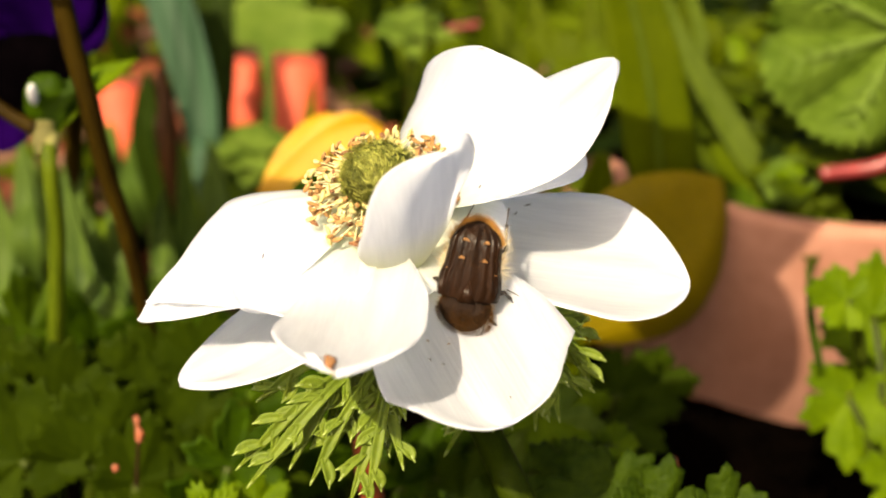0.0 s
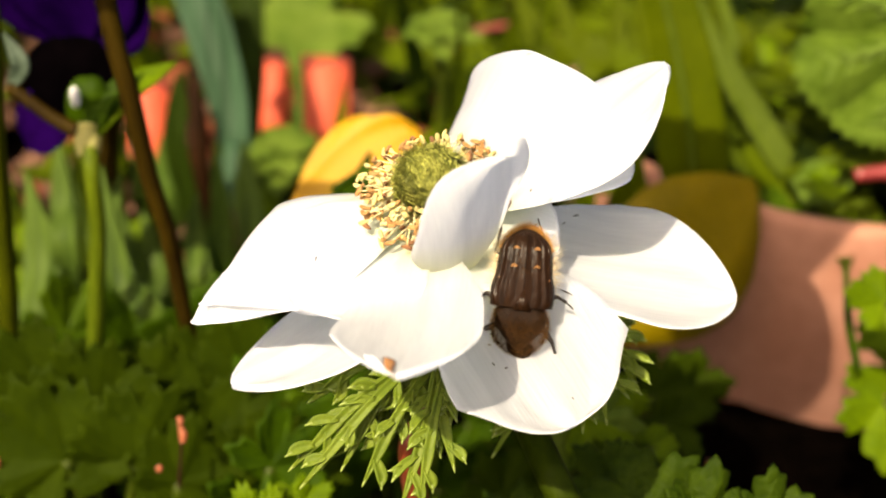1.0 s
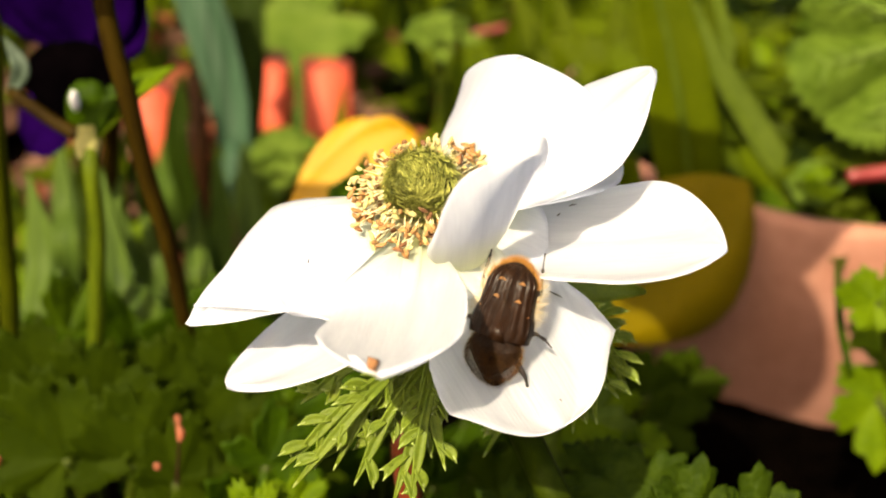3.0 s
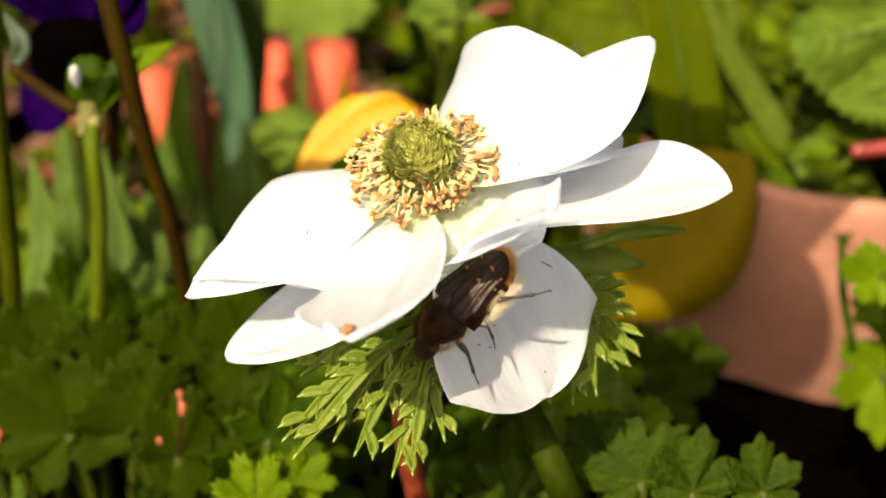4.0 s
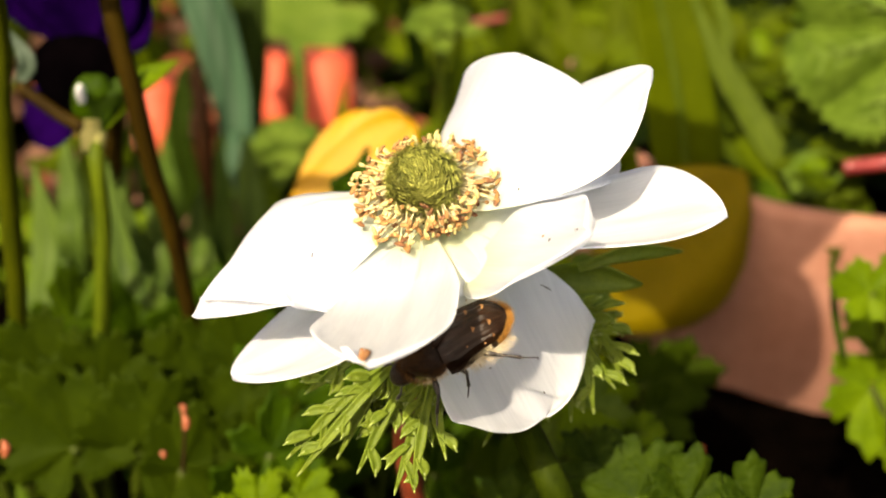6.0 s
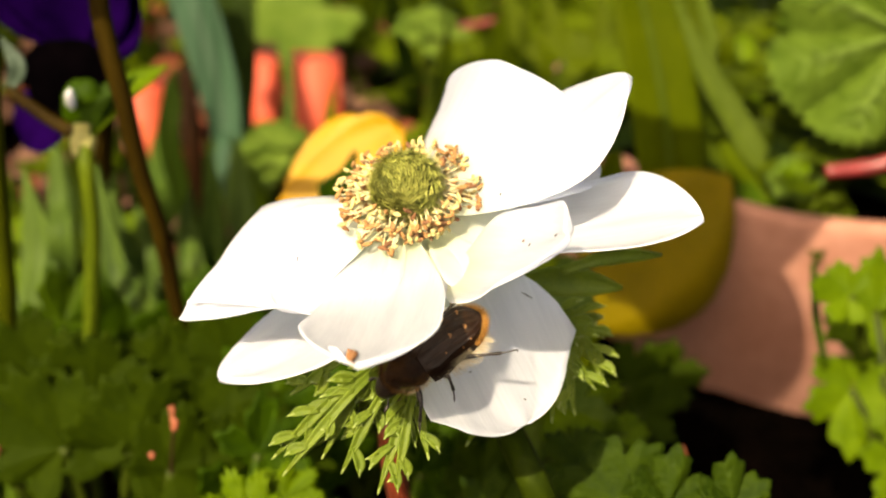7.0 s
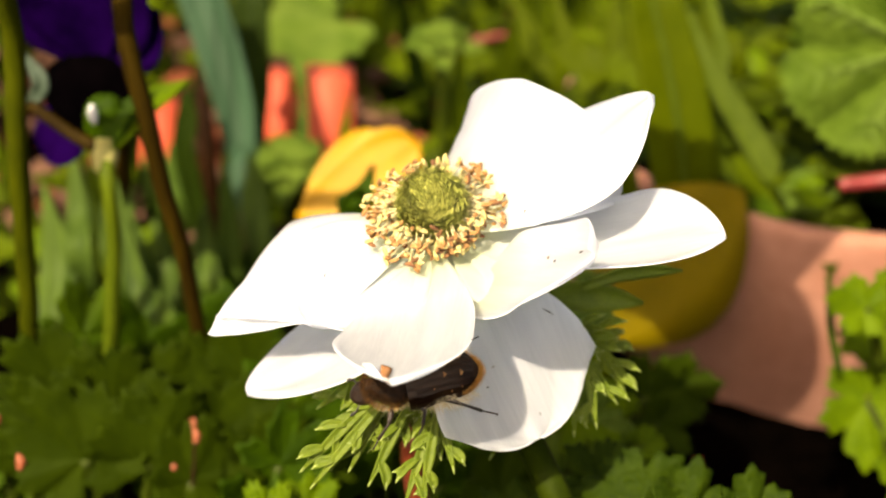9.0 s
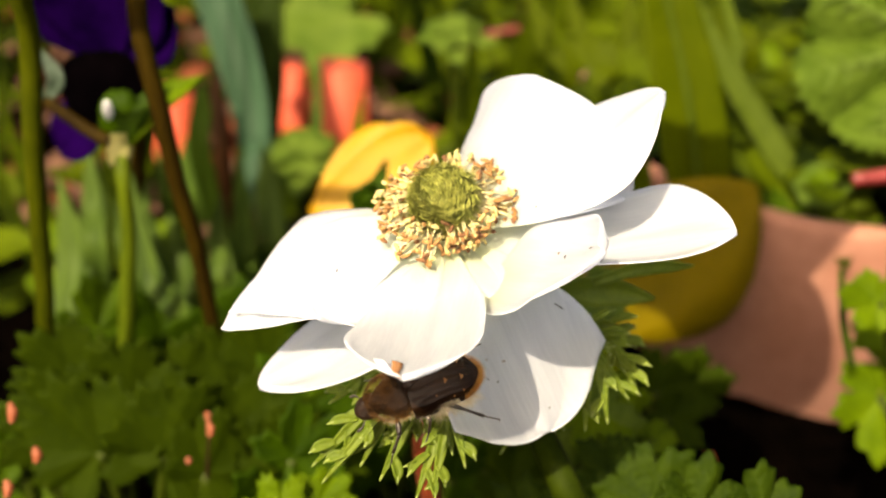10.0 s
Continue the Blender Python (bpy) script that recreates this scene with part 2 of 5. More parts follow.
def axes(at, normal, tip, roll=0):
    """A pose with its z along normal and its x towards tip."""
    z = Vector(normal).normalized()
    x = Vector(tip)
    x = (x - z * x.dot(z)).normalized()
    m = Matrix((x, z.cross(x), z)).transposed().to_4x4()
    return Matrix.Translation(at) @ m @ pose(0, 0, 0, roll, 0, 0)


def lobed(bm, radius, lobes=5, depth=0.45, teeth=3, cup=0.15, wave=0.06, seed=0, span=150, rings=7, m=None, long=1.0, pleat=0.05, bite=0.17):
    """A leaf cut into lobes with toothed rims, in its own plane: stalk at the origin, tip towards x."""
    rnd = random.Random(seed)
    ph = rnd.uniform(0, 6)
    n = lobes * teeth * 4
    rows = []
    for i in range(rings + 1):
        f = i / rings
        row = []
        for j in range(n + 1):
            q = j / n
            a = radians(span) * (2 * q - 1)
            lob = abs(math.sin(math.pi * q * lobes))
            tooth = 1 - abs(2 * ((q * lobes * teeth) % 1) - 1)
            r = radius * ((1 - depth) + depth * lob**0.8) * (1 + bite * (tooth - 0.5)) * (0.8 + 0.2 * math.cos(a))
            r *= 1 + 0.05 * math.sin(3 * a + ph)
            r *= f
            z = cup * radius * f * f + wave * radius * f * math.sin(5 * a + ph) + pleat * radius * f * (abs(math.sin(math.pi * q * lobes)) - 0.5) * 2 + 0.35 * pleat * radius * f * math.sin(f * 17 + 4 * q * lobes)
            row.append(Vector((r * math.cos(a) * long, r * math.sin(a), z)))
        rows.append(row)
    if m:
        rows = [[m @ p for p in r] for r in rows]
    grid(bm, rows)
    bmesh.ops.remove_doubles(bm, verts=bm.verts, dist=1e-6)
    return bm


def oval(bm, length, width, fold=0.2, droop=0.2, n=10, m=None, teeth=0.0, seed=0):
    """A plain oval leaf from the origin towards x."""
    rnd = random.Random(seed)
    rows = []
    for i in range(n + 1):
        u = i / n
        w = width / 2 * max(0.04, math.sin(math.pi * min(1, u * 0.97 + 0.03)) ** 0.75) * (1 + teeth * (rnd.random() - 0.5))
        rows.append([Vector((length * u, w * v, fold * w * abs(v) - droop * length * u * u)) for v in (-1, -0.5, 0, 0.5, 1)])
    if m:
        rows = [[m @ p for p in r] for r in rows]
    grid(bm, rows)
    return bm


# ---- ground ----
def build_ground():
    bm = bmesh.new()
    c = [math.sinh(i / 30 * 7.2) * 0.02 for i in range(-30, 31)]
    rows = [[Vector((x + 0.02, y + 0.1, (noise.noise((x * 40, y * 40, 0)) * 0.006 + noise.noise((x * 130, y * 130, 3)) * 0.0025) if abs(x) < 1 and abs(y) < 1 else 0)) for x in c] for y in c]
    grid(bm, rows)
    tagged(part("ground", bm, "soil"), "garden soil, painted near black for the shade under the plants", "soil", kind="structure")


build_ground()


# ---- the white anemone ----
FLOWER = pose(0.0000, 0.0000, 0.1000, 19, -3, 0)
anemone = tagged(new("anemone_flower"), "open white anemone with green centre on a curved stem", "flower")
anemone.matrix_basis = FLOWER
PETAL_SHAPES = {
    "p1": [0.02246, 0.008324, 0.552312, 0.970165, 0.827426, -0.045957, -26.402106, -0.011704, 0.001986, -0.001262],
    "p2": [0.022727, 0.005727, 0.553245, 2.358908, 0.691425, 0.156565, 51.861897, -0.060415, 0.002251, -0.006023],
    "p3": [0.0236, 0.006050, 0.740266, 2.284253, 0.50, 0.34, 29.185619, -0.022283, 0.003502, -0.002213],
    "p4": [0.017628, 0.004792, 0.343031, 3.476297, 0.339423, 0.334926, 7.069227, 0.208959, 0.007731, -0.003959],
    "p5": [0.019697, 0.009815, 0.7383, 0.631038, 0.370194, 0.115, 0.388187, -0.001661, 0.0047, -0.002991],
    "p6": [0.026696, 0.00784, 0.66, 1.66, 0.638571, 0.27679, 16.119878, -0.082463, 0.003177, -0.006068],
    "p7": [0.0233, 0.007338, 0.608405, 1.97186, 0.54, -0.098505, 19.659831, 0.002363, 0.002467, -0.002134],
    "p8": [0.01588, 0.010232, 0.746204, 2.677227, 0.608176, -0.243531, 25.984537, 0.005997, 0.002319, -0.001302],
    "p9": [0.0205, 0.007, 0.579219, 2.337595, 0.663142, 0.092414, 0, 0.006429, 0.001908, -0.001249],
    "p10": [0.023706, 0.006795, 0.577163, 0.789418, 0.764957, 0.038003, -22.239252, -0.004403, 0.00204, -0.001167],
    "p11": [0.0155, 0.0075, 0.62, 1.95, 0.7, -0.05, 14.0, -0.02, 0.0022, -0.0019],
    "p13": [0.0105, 0.0060, 0.62, 1.95, 0.7, 0.1, 8.0, 0, 0.0022, -0.0022],
    "p12": [0.0085, 0.0060, 0.62, 1.95, 0.7, 0.1, 8.0, 0, 0.0022, -0.0022],
}
PETAL_POSES = {
    "p1": [(4.5, 194.4, -1.8, 10.9)],
    "p2": [(4.5, 222.6, -39.1, 18.8)],
    "p3": [(0.0, 266.0, 6.9, 2.5), (2.7, 266.0, 6.9, 2.5), (3.8, 263.6, 8.9, 18.3), (4.5, 263.6, 8.9, 18.3), (5.5, 263.85, 8.5, 11.6), (7.0, 264.1, 8.1, 4.9), (8.0, 263.0, 10.3, 0.0), (8.5, 264.9, 7.9, 4.9), (10.0, 264.9, 7.9, 4.9)],
    "p4": [(0.0, -72.1, 75.5, 7.3), (1.2, -72.1, 75.5, 7.3), (2.0, -56.2, 75.7, -8.1), (2.8, -56.2, 75.7, -8.1), (3.8, -63.3, 45.0, 17.0), (4.6, -63.3, 45.0, 17.0), (5.5, -51.7, 38.7, 25.3), (10.0, -51.7, 38.1, 28.6)],
    "p5": [(0.0, -63.1, -13.4, -11.2), (0.6, -63.1, -13.9, -11.2), (1.0, -59.5, -18.5, -11.2), (1.8, -59.5, -17.0, -11.2), (2.7, -59.5, -16.5, -11.2), (3.8, -55.0, -45.7, -7.5), (5.5, -55.0, -45.7, -7.5), (7.0, -58.6, -38.5, -12.4), (8.0, -60.8, -36.9, -9.0), (8.6, -59.59, -43.56, -7.02), (9.4, -59.37, -44.77, -6.66), (10.0, -59.04, -46.58, -6.12)],
    "p6": [(0.0, -2.5, -19.9, 0.9), (0.3, -3.0, -15.5, 0.0), (0.55, -3.6, -12.5, -1.0), (1.0, -5.3, -20.9, -3.2), (1.8, -18.9, 9.5, -7.9), (2.7, -18.9, 9.5, -7.9), (3.8, -11.7, 9.3, -18.8), (10.0, -11.7, 9.3, -18.8)],
    "p7": [(4.5, 11.5, 20.6, -13.4)],
    "p8": [(4.5, 47.0, 13.9, -20.9)],
    "p9": [(4.5, 28.0, -12.0, -10.0)],
    "p10": [(4.5, 197.8, -5.1, 8.0)],
    "p11": [(4.5, 229.0, -1.0, 10.0)],
    "p13": [(4.5, -30.0, -14.0, 0.0)],
    "p12": [(4.5, -78.0, -14.0, 0.0)],
}


def petal_pose(name, a, e, roll):
    root, low = PETAL_SHAPES[name][8:]
    return pose(root * math.cos(radians(a)), root * math.sin(radians(a)), low, roll, -e, a)


def petal_point(shape, u, v):
    L, W, pk, k, m, c, bend, s = shape[:8]
    g = 0.18 + 0.82 * math.sin(math.pi / 2 * u / pk) if u < pk else max(0, 1 - ((u - pk) / (1 - pk)) ** k) ** m
    hw, b = W * max(g, 0.02), radians(bend) or 1e-4
    h = c * hw * v * v
    rim = abs(v) ** 3
    ripple = 0.0006 * rim * math.sin(u * 9 + v * 2 + L * 3000) * u + 0.00022 * math.sin(v * 7 + L * 9000) * u + 0.00007 * math.sin(v * 21 + 2 * noise.noise((u * 3, v * 4, L * 700))) * u
    rag = 1 + 0.02 * rim * noise.noise((u * 9, v * 3, L * 1000)) + 0.012 * rim * noise.noise((u * 30, v * 3, L * 1000))
    h += ripple
    return Vector((L * math.sin(b * u) / b - math.sin(b * u) * h, v * hw * rag + s * L * u * u, L * (1 - math.cos(b * u)) / b + math.cos(b * u) * h))


def build_petals():
    made = {}
    for name, shape in PETAL_SHAPES.items():
        bm = bmesh.new()
        grid(bm, [[petal_point(shape, 1 - (1 - i / 34) ** 1.7, j / 9 - 1) for j in range(19)] for i in range(35)])
        ob = solid(part("petal", bm, "petal", anemone, "", matrix=petal_pose(name, *PETAL_POSES[name][0][1:])), 0.00013)
        made[name] = ob
    return made


PETALS = build_petals()


def build_carpel():
    # a woolly dome of tiny fruits
    bm = bmesh.new()
    bmesh.ops.create_uvsphere(bm, u_segments=32, v_segments=20, radius=1)
    for v in bm.verts:
        v.co = Vector((v.co.x * 0.0032, v.co.y * 0.0032, v.co.z * 0.0033))
        v.co += v.co.normalized() * noise.noise(v.co * 2500) * 0.0001
    dome = part("seed_head", bm, "carpel", anemone, "domed yellow-green seed head", matrix=pose(-0.0001, -0.0006, 0.0022, 60, 0, 0))
    rnd = random.Random(4)
    bm = bmesh.new()
    for i in range(4200):
        a, h = rnd.uniform(0, 2 * math.pi), rnd.uniform(-0.75, 0.985)
        r = math.sqrt(max(0, 1 - h * h))
        p = Vector((r * math.cos(a) * 0.0032, r * math.sin(a) * 0.0032, h * 0.0033))
        nrm = Vector((r * math.cos(a), r * math.sin(a), h))
        up = Vector((0, 0, 1)) - nrm * nrm.z
        d = (nrm * 0.2 + up.normalized() * 0.8 + nrm.cross(Vector((0, 0, 1))) * 0.12 + Vector((rnd.uniform(-1, 1), rnd.uniform(-1, 1), rnd.uniform(-1, 1))) * 0.32).normalized()
        s = d.cross(nrm).normalized() * 0.000035
        q = p + d * rnd.uniform(0.0008, 0.0018)
        vs = [bm.verts.new(x) for x in (p - s, p + s, (p + q) / 2 + nrm * 0.00012, q)]
        bm.faces.new((vs[0], vs[1], vs[2]))
        bm.faces.new((vs[1], vs[3], vs[2]))
    tagged(part("wool", bm, "wool", dome, "fine pale green hairs"), kind="stuff")
    # receptacle below it
    bm = bmesh.new()
    tube(bm, [(0, 0, 0.0015), (0, 0, -0.0005), (0, 0, -0.003)], [0.0036, 0.0034, 0.0014], 8, 16)
    part("receptacle", bm, "filament", anemone)


build_carpel()


def build_stamens():
    rnd = random.Random(7)
    meshes = []
    for kind in ("anther_tan", "anther_brown", "anther_pale", "anther_tan"):
        bm = bmesh.new()
        bmesh.ops.create_uvsphere(bm, u_segments=8, v_segments=6, radius=1)
        for v in bm.verts:
            x = v.co.x
            v.co = Vector((x * 0.00062, v.co.y * (0.00025 - 0.00005 * (abs(v.co.y) < 0.3)) * (1 + 0.25 * x), v.co.z * 0.0002 + 0.0001 * x * x))
        me = bpy.data.meshes.new("anther")
        bm.to_mesh(me)
        bm.free()
        me.materials.append(MAT[kind])
        for f in me.polygons:
            f.use_smooth = True
        meshes.append(me)
    for i in range(300):
        a = i * 2.39996 + rnd.uniform(-0.2, 0.2)
        f = rnd.random()
        reach, height = 0.0041 + 0.0033 * f, rnd.uniform(-0.0008, 0.0026) * (1 - 0.6 * f) + 0.0004 - 0.0006 * f
        bm = bmesh.new()
        w = rnd.uniform(-0.4, 0.4)
        if math.cos(a + w + radians(60)) > 0.75:
            reach = min(reach, 0.0054)
        foot = (0.0032 * math.cos(a), 0.0032 * math.sin(a), rnd.uniform(-0.0008, 0.0006))
        mid = (0.6 * reach * math.cos(a + w / 2), 0.6 * reach * math.sin(a + w / 2), height * 0.8 + 0.0004)
        tip = (reach * math.cos(a + w), reach * math.sin(a + w), height)
        tube(bm, [foot, mid, tip], [0.00009, 0.00007, 0.00006], 4, 4)
        fil = part("stamen", bm, "filament", anemone)
        front = math.cos(a + w + 1.2)
        k = rnd.choice((0, 0, 1, 3)) if rnd.random() < 0.28 + 0.38 * f + 0.15 * front else 2
        share("anther", meshes[k], fil, Matrix.Translation(tip) @ pose(0, 0, 0, rnd.uniform(0, 180), rnd.uniform(-75, 75), math.degrees(a + w) + rnd.uniform(-100, 100)))


build_stamens()
INV = FLOWER.inverted()


def local(p):
    """A place of the world in the flower's space."""
    return INV @ Vector(p)


def build_stem_and_bracts():
    bm = bmesh.new()
    tube(bm, [(0, 0, -0.002)] + [local(p) for p in ((0.0038, -0.0009, 0.0860), (0.0085, -0.0012, 0.0764), (0.0116, -0.0015, 0.0691), (0.0159, -0.0014, 0.0579))] + [local((0.03, 0.035, -0.004))], [0.0014, 0.0014, 0.0015, 0.0017, 0.0019, 0.002], 24, 12)
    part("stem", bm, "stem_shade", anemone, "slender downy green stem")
    # the frill of cut leaves below the petals
    node = Vector(local((0.0030, -0.0005, 0.0867)))
    rnd = random.Random(11)
    def strap(start, end, width, name="bract"):
        bm = bmesh.new()
        ribbon(bm, [start, (start + end) / 2 + Vector((0, 0, 0.0012)), end], width, (-0.1, -0.85, 0.5), 0.5, 10, 4, (0.55, 0.7, 1, 0.8, 0.1))
        solid(part(name, bm, "bract", anemone), 0.0002)

    def frond(start, end, lobes):
        """A cut bract leaf: a thin channelled axis with forked lobes to both sides and pale tips."""
        span = (end - start).length
        face = Vector((rnd.uniform(-0.35, 0.25), -0.85, rnd.uniform(0.3, 0.7)))
        bow = (start + end) / 2 + Vector((rnd.uniform(-0.06, 0.06), rnd.uniform(-0.06, 0.06), 0.16)) * span
        line = curve_points([start, bow, end], 12)
        bm = bmesh.new()
        ribbon(bm, [start, bow, end], 0.00105, face, 0.6, 12, 4, (0.7, 0.75, 0.8, 1.0, 0.15))
        tips = [(line[-1], line[-1] - line[-2])]
        for s in range(lobes):
            k = 4 + round(6.5 * s / max(1, lobes - 1)) if lobes > 1 else 7
            d = (line[k + 1] - line[k]).normalized()
            across = d.cross(face).normalized() * (1 if s % 2 else -1)
            ln = rnd.uniform(0.0020, 0.0034) * (1.15 - 0.03 * k)
            e = line[k] + (d * rnd.uniform(0.75, 1.0) + across * rnd.uniform(0.45, 0.8)) * ln + face.normalized() * rnd.uniform(-0.0004, 0.0008)
            mid = (line[k] + e) / 2 + across * 0.12 * ln
            ribbon(bm, [line[k], mid, e], rnd.uniform(0.00085, 0.00115), face + across * 0.5, 0.6, 7, 4, (0.5, 0.85, 1, 0.85, 0.15))
            tips.append((e, e - mid))
            if rnd.random() < 0.6:
                f = mid + (d * 0.5 + across * rnd.uniform(0.5, 0.9) * (1 if rnd.random() < 0.5 else -0.6)) * ln * 0.5
                ribbon(bm, [mid, (mid + f) / 2 + d * 0.0001, f], 0.00075, face, 0.6, 5, 4, (0.6, 1, 0.8, 0.15))
                tips.append((f, f - mid))
        ob = solid(part("bract", bm, "bract", anemone), 0.00018)
        bm = bmesh.new()
        for p, d in tips:
            d = d.normalized()
            tube(bm, [p - d * 0.0005, p, p + d * 0.0003], [0.00014, 0.00013, 0.00004], 3, 5)
        part("bract_tip", bm, "bract_tip", ob, "pale pointed tips")

    left = local((0.0005, -0.0037, 0.0846))
    for e, lobes in (((-0.0132, -0.0138, 0.0784), 6), ((-0.0121, -0.0151, 0.0774), 4), ((-0.0120, -0.0071, 0.0811), 4), ((-0.0100, -0.0105, 0.0795), 5), ((-0.0080, -0.0090, 0.0794), 4), ((-0.0085, -0.0129, 0.0777), 4), ((-0.0064, -0.0148, 0.0775), 3), ((-0.0048, -0.0118, 0.0785), 4), ((-0.0028, -0.0166, 0.0765), 5), ((-0.0011, -0.0160, 0.0770), 3), ((0.0020, -0.0139, 0.0785), 3), ((-0.0009, -0.0127, 0.0794), 3), ((-0.0058, -0.0073, 0.0812), 4), ((-0.0029, -0.0099, 0.0808), 3)):
        jit = Vector((rnd.uniform(-1, 1), rnd.uniform(-1, 1), rnd.uniform(-0.3, 0.3))) * 0.0012
        frond(left + jit, local(e), lobes)
    right = local((0.0150, 0.0040, 0.0840))
    for e, lobes in (((0.0189, 0.0040, 0.0822), 3), ((0.0198, 0.0024, 0.0819), 3), ((0.0211, -0.0005, 0.0797), 4), ((0.0202, -0.0009, 0.0789), 3), ((0.0194, -0.0024, 0.0783), 3), ((0.0173, -0.0038, 0.0761), 4), ((0.0150, -0.0034, 0.0747), 3), ((0.0108, -0.0032, 0.0744), 3), ((0.0059, -0.0054, 0.0731), 2)):
        jit = Vector((rnd.uniform(-1, 1), rnd.uniform(-1, 1), rnd.uniform(-0.3, 0.3))) * 0.0012
        frond(right + jit, local(e), lobes)
    # one broad bract lobe under the near petals
    strap(local((0.0097, 0.0059, 0.0861)), local((0.0227, 0.0050, 0.0862)), 0.0036)
    strap(local((0.0157, 0.0039, 0.0890)), local((0.0270, 0.0069, 0.0892)), 0.0018)


build_stem_and_bracts()


def build_wilt():
    # a brown scar at the rim of the front petal, with a small pale curl beside it
    shape = PETAL_SHAPES["p3"]
    bm = bmesh.new()
    rows = []
    for i in range(9):
        u = 0.86 + 0.135 * i / 8
        c, w = -0.2 + 0.012 * math.sin(i * 0.9), 0.062 + 0.02 * abs(i / 4 - 1) + 0.03 * i / 8
        rows.append([petal_point(shape, u, c + w * q) + Vector((0, 0, 0.00022 + 0.00004 * (1 - q * q))) for q in (-1, -0.4, 0.2, 1)])
    grid(bm, rows)
    solid(part("wilted_rim", bm, "fold", PETALS["p3"], "brown dried scar on the rim"), 0.0002)
    bm = bmesh.new()
    rows = []
    for i in range(9):
        u = 0.9 + 0.085 * i / 8
        rows.append([petal_point(shape, u, -0.3 - 0.28 * q) + Vector((0, 0, 0.0002 + 0.0007 * math.sin(math.pi * q) * math.sin(math.pi * i / 8))) for q in (0, 0.25, 0.5, 0.75, 1)])
    grid(bm, rows)
    solid(part("curled_rim", bm, "petal", PETALS["p3"]), 0.0002)
    # grains and scratches on the petals: petal, along, across, length, turn
    for name, u, v, ln, turn, mat in (("p1", 0.45, 0.338, 0.0007, 70, "dirt"), ("p6", 0.395, 0.825, 0.0007, 10, "dirt"), ("p6", 0.35, 0.7, 0.0004, 40, "dirt"), ("p4", 0.865, 0.275, 0.0004, 20, "dirt"), ("p4", 0.645, 0.3, 0.0003, 60, "dirt"), ("p4", 0.57, 0.425, 0.0003, 60, "anther_tan"), ("p5", 0.59, -0.41, 0.0004, 20, "dirt"), ("p5", 0.55, -0.16, 0.0004, 80, "anther_tan"), ("p5", 0.63, -0.3, 0.0003, 80, "dirt"), ("p5", 0.89, 0.175, 0.0003, 20, "dirt"), ("p5", 0.435, 0.788, 0.0012, 15, "dirt"), ("p5", 0.5, -0.35, 0.0003, 45, "anther_tan"), ("p7", 0.3, -0.6, 0.0004, 45, "dirt")):
        p = petal_point(PETAL_SHAPES[name], u, v)
        du = (petal_point(PETAL_SHAPES[name], u + 0.02, v) - p).normalized()
        dv = (petal_point(PETAL_SHAPES[name], u, v + 0.02) - p).normalized()
        nrm = du.cross(dv).normalized()
        d = du * math.cos(radians(turn)) + dv * math.sin(radians(turn))
        bm = bmesh.new()
        q = p + nrm * 0.00016
        tube(bm, [q - d * ln / 2, q + nrm * 0.00006, q + d * ln / 2], [0.00003, 0.00007, 0.00002], 5, 6)
        part("speck", bm, mat, PETALS[name])


build_wilt()


# ---- the beetle ----
beetle = tagged(new("beetle"), "dark brown hairy flower beetle with pale spots on the petal", "beetle")
beetle.scale = (1, 0.92, 0.95)
BEETLE_ROWS = [
    (0, pose(0.008285, -0.005978, 0.094530, -19.222, 67.171, -115.670)),
    (0.5, pose(0.008664, -0.006513, 0.094353, -14.188, 61.620, -109.105)),
    (1, pose(0.008071, -0.006635, 0.093968, -8.317, 62.486, -100.580)),
    (1.5, pose(0.008357, -0.009321, 0.095207, -8.701, 65.645, -101.308)),
    (2, pose(0.008125, -0.010069, 0.095064, -11.313, 64.932, -104.575)),
    (2.5, pose(0.007903, -0.010835, 0.095143, -8.810, 65.564, -100.781)),
    (2.7, pose(0.008429, -0.011262, 0.094294, -10.916, 65.206, -103.574)),
    (3.3, pose(0.006638, -0.007862, 0.091356, -22.192, 52.907, -143.491)),
    (4, pose(0.005220, -0.010152, 0.090844, -12.802, 41.919, -156.529)),
    (4.5, pose(0.005384, -0.010246, 0.091151, -12.750, 41.920, -156.371)),
    (5, pose(0.004684, -0.010923, 0.090365, -16.971, 30.899, -165.882)),
    (5.5, pose(0.004177, -0.012165, 0.090073, -19.947, 25.504, -169.797)),
    (7, pose(0.003685, -0.011967, 0.089342, -17.721, 32.886, -165.229)),
    (7.5, pose(0.004288, -0.011748, 0.089224, -17.378, 32.995, -164.663)),
    (8, pose(0.003201, -0.011747, 0.089178, -18.210, 20.334, -170.030)),
    (8.5, pose(0.001123, -0.012509, 0.088619, -21.673, 9.316, -173.666)),
    (9, pose(-0.000511, -0.012800, 0.087501, -21.367, 8.535, -174.195)),
    (9.5, pose(-0.001243, -0.013333, 0.086978, -21.267, 12.895, -170.971)),
    (10, pose(-0.001333, -0.013352, 0.086499, -21.136, 14.074, -169.887)),
]
LEGS = {}


